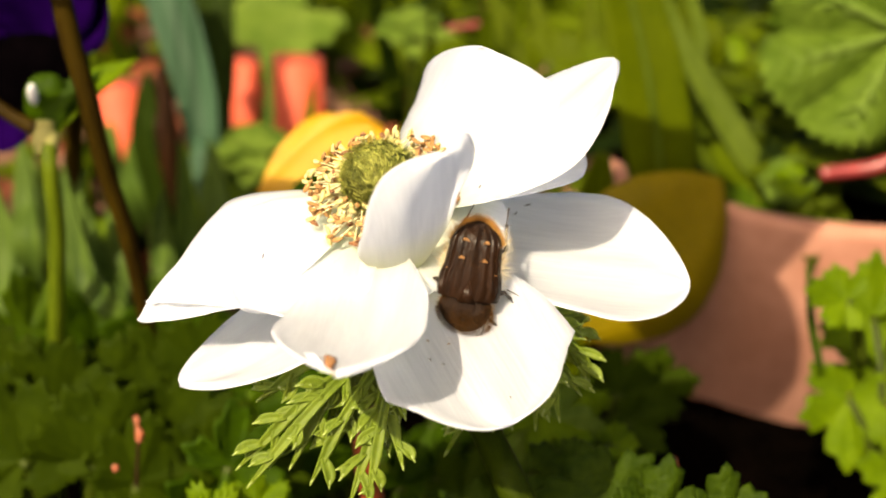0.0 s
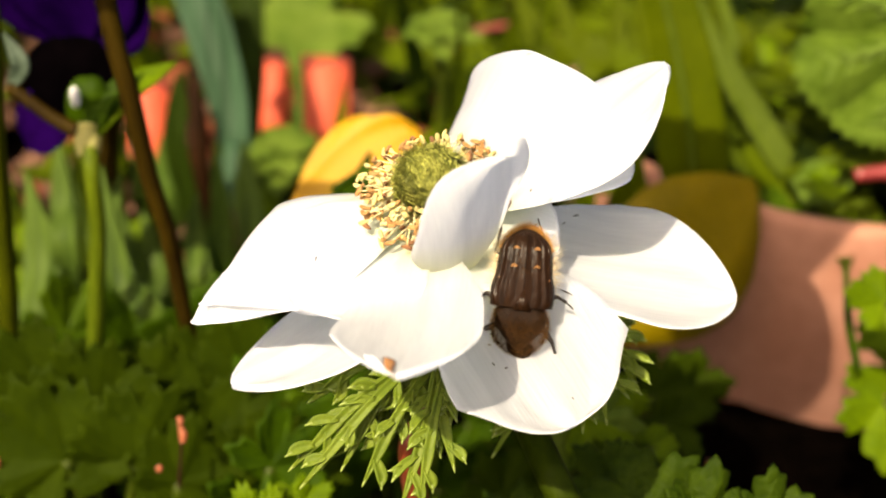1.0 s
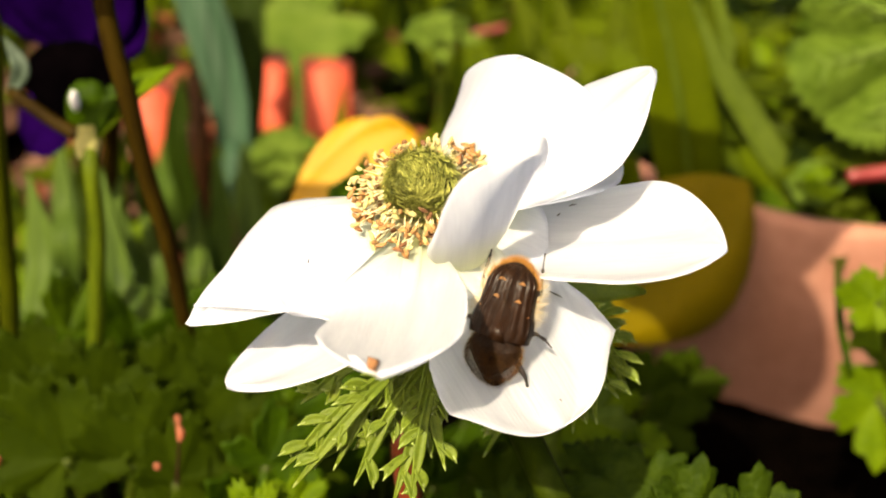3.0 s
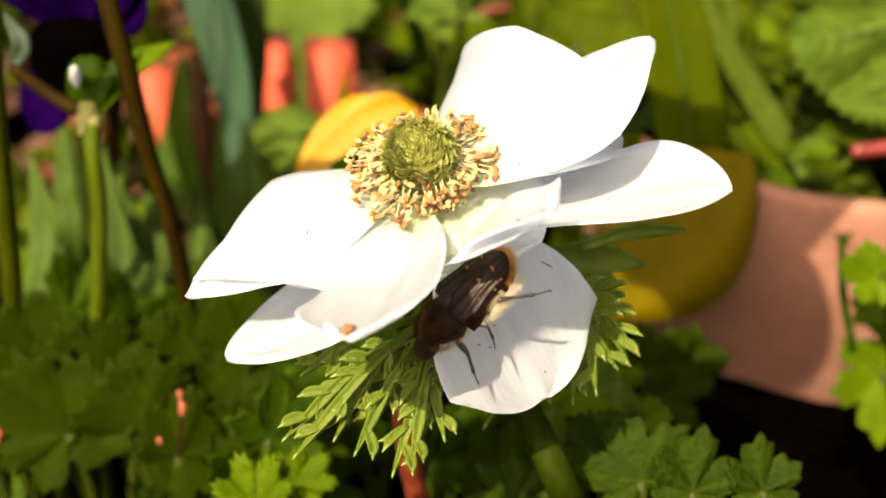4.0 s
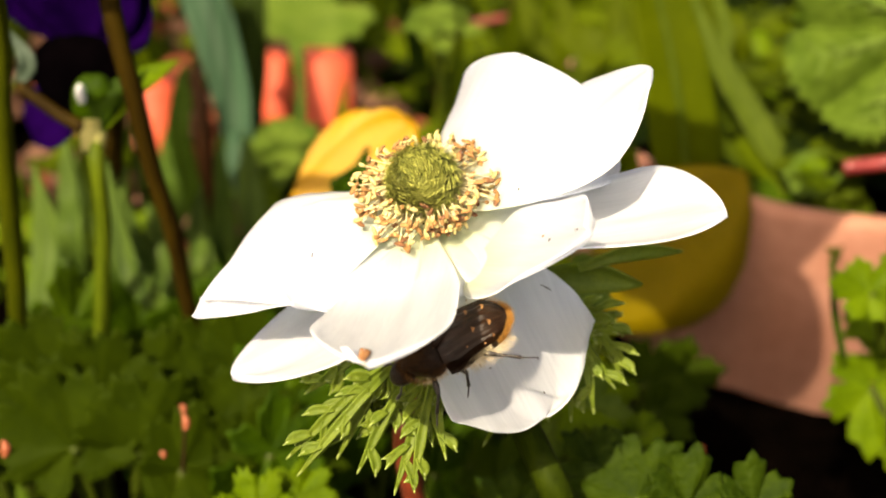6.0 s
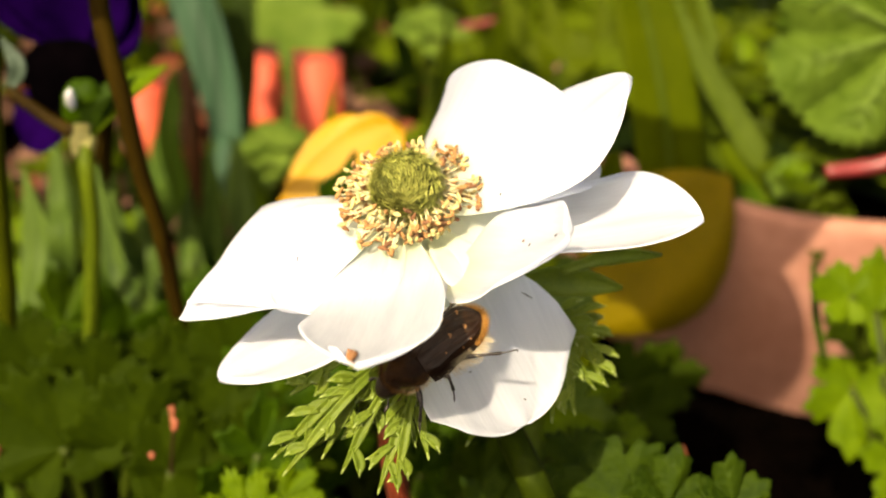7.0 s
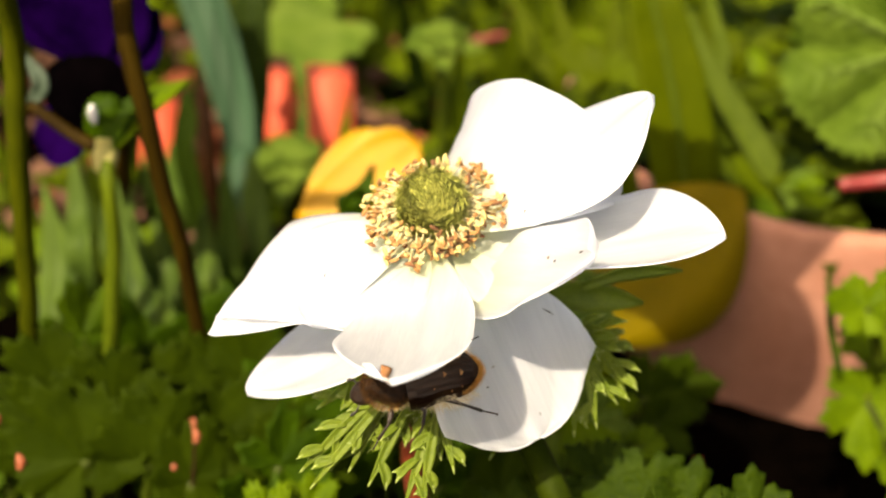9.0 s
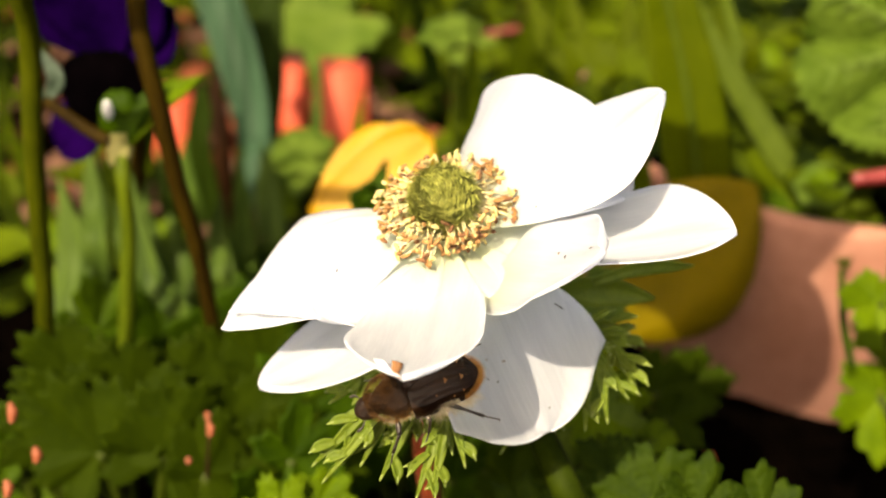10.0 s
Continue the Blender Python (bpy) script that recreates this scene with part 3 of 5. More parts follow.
def build_beetle():
    def ellipsoid(cx, cz, rx, ry, rz, edit, seg=28, rings=18):
        bm = bmesh.new()
        bmesh.ops.create_uvsphere(bm, u_segments=seg, v_segments=rings, radius=1)
        for v in bm.verts:
            p = edit(v.co.copy())
            v.co = Vector((cx + p.x * rx, p.y * ry, cz + p.z * rz))
        return bm
    # belly
    part("abdomen", ellipsoid(-0.0013, 0.0016, 0.0040, 0.0028, 0.0017, lambda p: p), "shield", beetle)
    # wing cases with ribs and a shoulder
    for side in (1, -1):
        bm = bmesh.new()
        rows = []
        for i in range(27):
            u = i / 26
            x = 0.0018 - 0.0067 * u
            w = 0.00318 * (0.94 + 0.07 * math.sin(math.pi * min(1, u * 2.4)) - 0.20 * u) * math.sqrt(max(0, 1 - max(0, (u - 0.66) / 0.36) ** 2.6))
            w = max(w, 0.0003)
            row = []
            for j in range(21):
                q = j / 20
                a = q * radians(96)
                y = w * math.sin(a) ** 0.9
                z = 0.0016 + 0.0021 * (1 - 0.16 * (2 * u - 0.7) ** 2) * math.cos(a) ** 0.62 * math.sqrt(max(0.02, 1 - max(0, (u - 0.72) / 0.3) ** 2.2)) if a < math.pi / 2 else 0.0016 - (a - math.pi / 2) * 0.003
                rib = 0.00014 * (1 + 0.9 * noise.noise((u * 7, q * 6, side * 3))) * math.cos(q * 2 * math.pi * 4.5 + 0.9 * noise.noise((u * 4, q * 2, 7 + side))) + 0.00007 * noise.noise((u * 16, q * 12, side * 5))
                rib *= (1 - 0.6 * u) * min(1, 6 * u)
                shoulder = 0.00025 * math.exp(-((u - 0.1) / 0.08) ** 2 - ((q - 0.62) / 0.16) ** 2)
                row.append(Vector((x, side * (y + 0.00004), z + rib + shoulder)))
            rows.append(row)
        vs = grid(bm, rows)
        if side < 0:
            bmesh.ops.reverse_faces(bm, faces=bm.faces)
        case = part("wing_case", bm, "shell", beetle, "ribbed glossy dark brown wing case")
        # pale marks
        for sx, sy, big in ((-0.0036, 0.0010, 1.7), (-0.0034, 0.0025, 0.8), (-0.0020, 0.0011, 1.6), (-0.0024, 0.0028, 0.7), (-0.0008, 0.0024, 0.6)):
            bm = bmesh.new()
            u = (0.0018 - sx) / 0.0067
            bmesh.ops.create_uvsphere(bm, u_segments=8, v_segments=5, radius=1)
            for v in bm.verts:
                lump = 1 + 0.8 * noise.noise(v.co * 2.5 + Vector((sx * 5000, sy * 5000, side)))
                v.co = Vector((sx + v.co.x * 0.00008 * big * lump + 0.00012 * big * abs(v.co.y), side * (sy + v.co.y * 0.00019 * big * lump), 0))
            tilt = min(1, sy / 0.0034)
            zz = 0.0016 + 0.0021 * (1 - 0.16 * (2 * u - 0.7) ** 2) * math.cos(math.asin(min(0.98, tilt * 1.03))) ** 0.62 * math.sqrt(max(0.02, 1 - max(0, (u - 0.72) / 0.3) ** 2.2))
            for v in bm.verts:
                t2 = min(0.98, abs(v.co.y) / 0.0034)
                v.co.z = zz + 0.00003 - 0.0006 * max(0, t2 - tilt) + 0.0001
            part("pale_mark", bm, "spot", case)
    # rear plate
    part("rear_plate", ellipsoid(-0.0041, 0.0016, 0.0010, 0.0020, 0.0012, lambda p: p), "shield", beetle)
    # scutellum
    bm = bmesh.new()
    for p in ((0.0020, 0.0009, 0.00375), (0.0020, -0.0009, 0.00375), (0.0001, 0, 0.00378)):
        bm.verts.new(p)
    bm.faces.new(bm.verts)
    solid(part("scutellum", bm, "shell", beetle), 0.00012)
    # shield behind the head: domed, narrowing forward
    def shield(p):
        narrow = 1 - 0.46 * max(0, p.x + 0.35) ** 1.3 - 0.10 * max(0, -p.x - 0.3)
        return Vector((p.x, p.y * narrow, p.z * (1 - 0.15 * p.x))) * (1 + 0.035 * noise.noise(p * 5) + 0.02 * noise.noise(p * 14))
    part("pronotum", ellipsoid(0.0034, 0.0019, 0.0025, 0.0028, 0.0017, shield), "shield", beetle, "domed hairy dark brown shield")
    # head with eyes and plate
    head = part("head", ellipsoid(0.0060, 0.0014, 0.0014, 0.00145, 0.00095, lambda p: Vector((p.x, p.y * (1 - 0.1 * p.x), p.z - 0.3 * max(0, p.x)))), "shield", beetle)
    for side in (1, -1):
        bm = bmesh.new()
        bmesh.ops.create_uvsphere(bm, u_segments=10, v_segments=8, radius=0.00034, matrix=Matrix.Translation((0.0055, side * 0.00118, 0.0014)))
        part("eye", bm, "limb", head)
        bm = bmesh.new()
        tube(bm, [(0.0061, side * 0.0009, 0.0013), (0.0066, side * 0.0014, 0.0013), (0.0069, side * 0.0019, 0.0011)], [0.00008, 0.00007, 0.0001], 6, 6)
        tube(bm, [(0.0069, side * 0.0019, 0.0011), (0.0073, side * 0.0021, 0.001), (0.0076, side * 0.0022, 0.0009)], [0.0001, 0.0002, 0.00008], 5, 6)
        part("antenna", bm, "limb", head)
    # legs: thigh, shin, foot
    for side in (1, -1):
        for k, (hx, kx, fx, tx, reach) in enumerate(((0.0036, 0.0046, 0.0060, 0.0068, 0.66), (0.0012, 0.0008, 0.0014, 0.0020, 0.62), (-0.0012, -0.0027, -0.0046, -0.0060, 0.60))):
            hip = Vector((hx, side * 0.0022, 0.0010))
            knee = Vector((kx - hx, side * 0.0020 * reach, 0.0004))
            shin = Vector((fx - hx, side * 0.0034 * reach, -0.0007))
            toe = Vector((tx - hx, side * 0.0044 * reach, -0.0011))
            bm = bmesh.new()
            tube(bm, [(0, 0, 0), knee * 0.5 + Vector((0, 0, 0.0002)), knee], [0.00026, 0.00031, 0.0002], 6, 8)
            tube(bm, [knee, (knee + shin) / 2, shin], [0.00017, 0.00014, 0.00019], 6, 8)
            for q in range(5):
                c = knee.lerp(shin, 0.25 + 0.15 * q)
                tube(bm, [c, c + Vector((0.00025, side * 0.00015, -0.0002)) * (1 if k < 2 else -1)], [0.00005, 0.00001], 1, 4)
            for q in range(5):
                a_, b_ = shin.lerp(toe, q / 5), shin.lerp(toe, (q + 0.9) / 5)
                tube(bm, [a_, b_], [0.00006, 0.0001], 2, 6)
            tube(bm, [toe, toe + Vector((0.0002, side * 0.00015, -0.0002))], [0.00007, 0.00001], 1, 4)
            me = bpy.data.meshes.new("leg")
            bm.to_mesh(me)
            bm.free()
            for f in me.polygons:
                f.use_smooth = True
            me.materials.append(MAT["limb"])
            leg = share("leg", me, beetle, Matrix.Translation(hip))
            LEGS[(side, k)] = (leg, hip)
    # fur: rust-coloured round the rim and on the shield, pale below
    rnd = random.Random(3)
    def fur(name, mat, spots, thick, label):
        bm = bmesh.new()
        for p, d, ln in spots:
            s = d.cross(Vector((rnd.uniform(-1, 1), rnd.uniform(-1, 1), rnd.uniform(-1, 1)))).normalized() * thick
            b = d.orthogonal().normalized() * ln * rnd.uniform(-0.25, 0.25)
            mid, q = p + d * ln * 0.5 + b * 0.4, p + d * ln + b
            vs = [bm.verts.new(x) for x in (p - s, p + s, mid + s * 0.6, mid - s * 0.6, q)]
            bm.faces.new((vs[0], vs[1], vs[2], vs[3]))
            bm.faces.new((vs[3], vs[2], vs[4]))
        tagged(part(name, bm, mat, beetle, label), kind="stuff")
    def coat(n, c, r, low, high, lengths, lean, wild):
        out = []
        for _ in range(n):
            a, e = rnd.uniform(0, 2 * math.pi), rnd.uniform(low, high)
            nrm = Vector((math.cos(a) * math.cos(e), math.sin(a) * math.cos(e), math.sin(e)))
            p = Vector(c) + Vector((nrm.x * r[0], nrm.y * r[1], nrm.z * r[2]))
            d = (nrm + Vector(lean) + Vector((rnd.uniform(-1, 1), rnd.uniform(-1, 1), rnd.uniform(-1, 1))) * wild).normalized()
            out.append((p, d, rnd.uniform(*lengths)))
        return out
    back, front = ((-0.0016, 0, 0.0019), (0.0036, 0.0027, 0.0015)), ((0.0034, 0, 0.0019), (0.0025, 0.0026, 0.0016))
    round_back = coat(8500, *back, -0.4, 0.22, (0.0003, 0.0008), (-0.25, 0, 0.0), 0.5)
    rim = [q for q in round_back if q[0].x < -0.0032] + coat(2600, (-0.0018, 0, 0.0018), (0.0035, 0.0022, 0.0014), -0.4, 0.3, (0.0004, 0.0009), (-0.9, 0, 0.0), 0.4)
    rim = [q for q in rim if q[0].x < -0.0026] + coat(1500, *front, -0.5, 0.4, (0.0003, 0.0007), (0, 0, 0.2), 0.5)
    flank = [q for q in round_back if q[0].x >= -0.0026 and rnd.random() < 0.45]
    fur("rusty_fur", "fur", rim, 0.000008, "fine rust-coloured hairs round the tail")
    fur("flank_fur", "fur_pale", flank, 0.000008, "fine pale yellow hairs along the sides")
    fur("wing_hairs", "fur_dark", coat(1500, (-0.0019, 0, 0.0016), (0.0036, 0.0029, 0.00215), 0.45, 1.5, (0.00012, 0.0004), (-1.2, 0, 0), 0.3), 0.00001, "sparse short hairs on the wing cases")
    fur("short_fur", "fur_dark", coat(8000, (0.0035, 0, 0.0019), (0.0026, 0.0027, 0.00172), 0.0, 1.5, (0.0002, 0.0005), (0.5, 0, 0.3), 0.5), 0.000012, "short brown hairs on the shield")
    spots = coat(2600, (-0.0016, 0, 0.0014), (0.0041, 0.0029, 0.0014), -1.3, 0.15, (0.0007, 0.0016), (-0.4, 0, 0.0), 0.35)
    spots = [q for q in spots if q[0].x > -0.0042] + coat(900, (0.0034, 0, 0.0015), (0.002, 0.0026, 0.0013), -1.3, 0.0, (0.0003, 0.0007), (-0.2, 0, -0.2), 0.35)
    fur("pale_fur", "fur_pale", spots, 0.000016, "long cream hairs along the flanks")


build_beetle()


# ---- the bed behind ----
def build_pot():
    pot = thing("terracotta_pot", "weathered pale terracotta pot standing on the soil", "pot", at=(0.0900, 0.1500, 0.0))
    prof = [(0.0, 0.0), (0.057, -0.003), (0.06, 0.0), (0.0628, 0.036), (0.0634, 0.0445), (0.0632, 0.0462), (0.0622, 0.0468), (0.0600, 0.0465), (0.0588, 0.044), (0.055, 0.004), (0.0, 0.004)]
    bm = bmesh.new()
    rows = []
    for i in range(97):
        a = 2 * math.pi * i / 96
        rows.append([Vector((r * math.cos(a), r * math.sin(a), z)) * (1 + 0.006 * noise.noise((math.cos(a) * 2, math.sin(a) * 2, z * 60))) for r, z in prof])
    grid(bm, rows)
    bmesh.ops.remove_doubles(bm, verts=bm.verts, dist=1e-5)
    part("pot_wall", bm, "terracotta", pot)
    bm = bmesh.new()
    rows = []
    for i in range(9):
        r = 0.0592 * i / 8
        rows.append([Vector((r * math.cos(2 * math.pi * j / 40), r * math.sin(2 * math.pi * j / 40), 0.041 + 0.002 * noise.noise((i, j, 0)))) for j in range(41)])
    grid(bm, rows)
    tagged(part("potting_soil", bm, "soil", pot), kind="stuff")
    rnd = random.Random(31)
    bm = bmesh.new()
    for i in range(560):
        a, r = rnd.uniform(0, 2 * math.pi), 0.059 * math.sqrt(rnd.random())
        if r * math.sin(a) < -0.047:
            continue
        m = axes((r * math.cos(a), r * math.sin(a), rnd.uniform(0.041, 0.056)), (rnd.uniform(-0.6, 0.6), rnd.uniform(-1.0, 0.2), 1), (rnd.uniform(-1, 1), rnd.uniform(-1, 0.3), 0.2))
        oval(bm, rnd.uniform(0.008, 0.02), rnd.uniform(0.004, 0.01), 0.3, 0.25, 5, m, 0.1, i)
    tagged(part("pot_foliage", bm, "litter", pot, "small green leaves filling the pot"), kind="stuff")


def build_soil_heap(at):
    """Loose soil added round the foot of the pot, near black to stand for shade."""
    bm = bmesh.new()
    rows = []
    for i in range(97):
        a = 2 * math.pi * i / 96
        rows.append([Vector((at[0] + r * math.cos(a), at[1] + r * math.sin(a), h + 0.0012 * noise.noise((math.cos(a) * 9, math.sin(a) * 9, r * 300)))) for r, h in ((0.058, 0.0002), (0.0605, 0.0012), (0.064, 0.0012), (0.070, 0.0006), (0.078, -0.0005), (0.087, -0.003))])
    grid(bm, rows)
    tagged(part("soil_heap", bm, "soil"), "added bank of loose soil round the pot, near black for shade", "soil", kind="stuff")


build_pot()
build_soil_heap((0.0900, 0.1500, 0.0))


def edging(at, width, height, turn):
    """One upright piece of the bed's edging, with softened corners."""
    bm = bmesh.new()
    bmesh.ops.create_cube(bm, size=1)
    for v in bm.verts:
        v.co = Vector((v.co.x * width, v.co.y * 0.012, (v.co.z + 0.5) * height))
    bmesh.ops.bevel(bm, geom=bm.edges[:], offset=0.0008, segments=3, affect="EDGES")
    ob = part("edging_brick", bm, "orange")
    ob.matrix_basis = pose(*at, 0, 0, turn)
    return tagged(ob, "upright orange-red clay edging brick", "brick", "edging bricks")


for at, w, h, turn in (((-0.0456, 0.1960, 0.0182), 0.0074, 0.0178, 3), ((-0.0324, 0.1940, 0.0140), 0.0134, 0.0235, -3), ((-0.0776, 0.1900, 0.0185), 0.0105, 0.0136, 6)):
    at = (at[0], at[1], at[2] - 0.024)
    h += 0.024
    edging(at, w, h, turn)


def clump(name, label, category, at, leaves, mat, leaf_name):
    """A clump of strap leaves from one root: each leaf is (line, width, taper)."""
    ob = thing(name, label, category, at=at)
    for pts, width, taper in leaves:
        bm = bmesh.new()
        ribbon(bm, [Vector(p) - Vector(at) for p in pts], width, (0, -1, 0.4), 0.3, 16, 6, taper)
        solid(part(leaf_name, bm, mat, ob), 0.0006)
    return ob


FULL, BLUNT = (0.8, 1, 0.9, 0.05), (0.9, 1, 0.9, 0.3)
clump("iris_clump", "clump of upright blue-green iris leaves", "iris", (-0.04, 0.15, 0.0), [
    ([(-0.040, 0.148, -0.002), (-0.0451, 0.1380, 0.0311), (-0.0476, 0.1450, 0.0476), (-0.0514, 0.1520, 0.0598), (-0.0566, 0.1600, 0.0729)], 0.0102, (0.5, 0.6, 0.85, 1, 1)),
    ([(-0.045, 0.14, -0.002), (-0.0399, 0.1180, 0.0292), (-0.0433, 0.1240, 0.0424), (-0.0448, 0.1280, 0.0461)], 0.006, BLUNT)], "iris", "leaf")
clump("iris_clump", "upright iris leaves with shade put into their green", "iris", (-0.034, 0.165, 0.0), [
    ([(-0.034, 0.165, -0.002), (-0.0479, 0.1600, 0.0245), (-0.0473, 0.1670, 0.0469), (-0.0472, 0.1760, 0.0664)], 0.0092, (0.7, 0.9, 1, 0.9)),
    ([(-0.05, 0.13, -0.002), (-0.0564, 0.1300, 0.0394), (-0.0556, 0.1320, 0.0520), (-0.0550, 0.1340, 0.0590)], 0.005, FULL)], "strap_shaded", "leaf")
clump("blade_leaf", "single broad olive-green blade beside the pot", "leaf", (0.028, 0.100, 0.0), [
    ([(0.028, 0.100, -0.002), (0.0329, 0.1005, 0.0362), (0.0343, 0.1015, 0.0467), (0.0353, 0.1030, 0.0547)], 0.0080, BLUNT)], "olive", "leaf")
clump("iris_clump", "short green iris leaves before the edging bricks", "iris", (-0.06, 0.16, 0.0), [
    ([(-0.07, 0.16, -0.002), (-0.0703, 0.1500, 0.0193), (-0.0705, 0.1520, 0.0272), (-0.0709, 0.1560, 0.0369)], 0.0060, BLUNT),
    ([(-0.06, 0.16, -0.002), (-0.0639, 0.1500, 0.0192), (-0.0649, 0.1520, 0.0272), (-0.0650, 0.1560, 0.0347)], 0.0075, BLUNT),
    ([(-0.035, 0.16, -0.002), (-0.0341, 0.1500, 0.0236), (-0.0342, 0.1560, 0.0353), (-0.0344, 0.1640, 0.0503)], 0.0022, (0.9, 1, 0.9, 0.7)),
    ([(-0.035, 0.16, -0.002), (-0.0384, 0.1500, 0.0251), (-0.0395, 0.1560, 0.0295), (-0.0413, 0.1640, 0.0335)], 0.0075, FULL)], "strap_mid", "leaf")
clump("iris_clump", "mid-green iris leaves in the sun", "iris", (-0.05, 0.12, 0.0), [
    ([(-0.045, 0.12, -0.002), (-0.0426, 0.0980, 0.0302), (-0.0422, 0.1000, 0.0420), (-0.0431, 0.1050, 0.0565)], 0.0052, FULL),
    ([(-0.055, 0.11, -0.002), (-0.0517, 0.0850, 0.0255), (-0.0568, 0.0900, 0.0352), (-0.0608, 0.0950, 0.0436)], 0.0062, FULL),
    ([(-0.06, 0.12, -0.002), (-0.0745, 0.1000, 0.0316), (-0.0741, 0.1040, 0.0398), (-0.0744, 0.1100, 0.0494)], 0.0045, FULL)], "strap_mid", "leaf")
clump("iris_clump", "clump of narrow iris leaves with sunlight in their colour", "iris", (-0.065, 0.09, 0.0), [
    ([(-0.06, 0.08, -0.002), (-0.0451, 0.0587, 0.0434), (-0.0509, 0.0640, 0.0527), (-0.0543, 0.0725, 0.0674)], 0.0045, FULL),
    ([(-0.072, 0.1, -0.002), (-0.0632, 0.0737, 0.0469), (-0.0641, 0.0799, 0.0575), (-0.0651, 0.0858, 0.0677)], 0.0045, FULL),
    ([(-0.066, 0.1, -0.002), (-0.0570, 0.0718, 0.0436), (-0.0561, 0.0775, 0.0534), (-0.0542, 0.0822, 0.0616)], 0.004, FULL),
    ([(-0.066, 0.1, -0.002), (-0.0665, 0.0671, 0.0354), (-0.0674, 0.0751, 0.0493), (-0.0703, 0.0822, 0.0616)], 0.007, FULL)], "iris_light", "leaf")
clump("iris_clump", "clump of short green iris leaves with sunlight in their colour", "iris", (-0.06, 0.13, 0.0), [
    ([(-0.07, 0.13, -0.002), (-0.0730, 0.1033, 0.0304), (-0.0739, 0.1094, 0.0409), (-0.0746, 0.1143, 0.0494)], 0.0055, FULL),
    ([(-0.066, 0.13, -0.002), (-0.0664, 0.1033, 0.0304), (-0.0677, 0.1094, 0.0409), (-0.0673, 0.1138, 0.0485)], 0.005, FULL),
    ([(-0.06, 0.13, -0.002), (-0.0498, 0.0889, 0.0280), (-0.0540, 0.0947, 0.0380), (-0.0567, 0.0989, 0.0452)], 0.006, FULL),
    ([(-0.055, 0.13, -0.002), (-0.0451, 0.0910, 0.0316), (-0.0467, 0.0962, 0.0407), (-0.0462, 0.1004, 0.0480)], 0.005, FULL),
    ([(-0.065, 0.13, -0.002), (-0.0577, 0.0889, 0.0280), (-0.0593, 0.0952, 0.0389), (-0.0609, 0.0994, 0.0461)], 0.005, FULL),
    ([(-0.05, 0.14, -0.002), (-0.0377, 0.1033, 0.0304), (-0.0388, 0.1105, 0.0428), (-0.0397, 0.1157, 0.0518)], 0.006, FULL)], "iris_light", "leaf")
clump("grass_clump", "broad arching grass blades with sunlight in their green", "grass", (0.085, 0.12, 0.041), [
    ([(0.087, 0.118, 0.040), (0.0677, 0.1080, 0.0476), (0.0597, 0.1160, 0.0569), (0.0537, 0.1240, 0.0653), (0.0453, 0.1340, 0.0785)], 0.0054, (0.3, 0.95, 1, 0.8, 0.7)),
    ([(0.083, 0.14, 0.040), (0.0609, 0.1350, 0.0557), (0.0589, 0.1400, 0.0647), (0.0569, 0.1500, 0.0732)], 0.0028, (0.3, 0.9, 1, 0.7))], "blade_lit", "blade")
olive_leaf = clump("olive_leaf", "broad upright olive-green leaf", "leaf", (0.045, 0.1, 0.0), [
    ([(0.020, 0.10, -0.002), (0.0379, 0.0985, 0.0247), (0.0467, 0.0980, 0.0407), (0.0450, 0.1000, 0.0555), (0.0422, 0.1050, 0.0707), (0.0377, 0.1130, 0.0876)], 0.0125, (0.2, 0.35, 0.7, 1, 1, 0.75))], "olive", "blade")
bm = bmesh.new()
tube(bm, [Vector(p) - olive_leaf.location for p in ((0.0465, 0.0968, 0.0414), (0.0448, 0.0988, 0.0561), (0.0420, 0.1038, 0.0712), (0.0375, 0.1118, 0.0879))], [0.0005, 0.0007, 0.0006, 0.0004], 14, 6)
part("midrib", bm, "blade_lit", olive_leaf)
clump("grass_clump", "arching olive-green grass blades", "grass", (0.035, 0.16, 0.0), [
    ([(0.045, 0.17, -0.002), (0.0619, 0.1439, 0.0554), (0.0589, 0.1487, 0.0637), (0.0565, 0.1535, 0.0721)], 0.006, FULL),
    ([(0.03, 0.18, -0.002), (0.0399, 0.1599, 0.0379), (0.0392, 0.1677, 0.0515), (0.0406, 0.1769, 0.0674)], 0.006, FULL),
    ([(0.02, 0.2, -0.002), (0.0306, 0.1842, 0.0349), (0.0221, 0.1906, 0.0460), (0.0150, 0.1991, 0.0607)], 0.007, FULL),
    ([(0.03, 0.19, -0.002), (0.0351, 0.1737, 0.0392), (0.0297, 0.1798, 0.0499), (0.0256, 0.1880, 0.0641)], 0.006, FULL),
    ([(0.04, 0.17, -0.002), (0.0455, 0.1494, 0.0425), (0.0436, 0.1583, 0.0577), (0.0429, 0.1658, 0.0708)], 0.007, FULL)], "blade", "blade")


def stalk(pts, radii, mat, name, label, category="stem", piece="stem"):
    base = Vector(pts[0])
    ob = thing(name, label, category, at=base)
    bm = bmesh.new()
    tube(bm, [Vector(p) - base for p in pts], radii, 20, 10)
    part(piece, bm, mat, ob)
    return ob


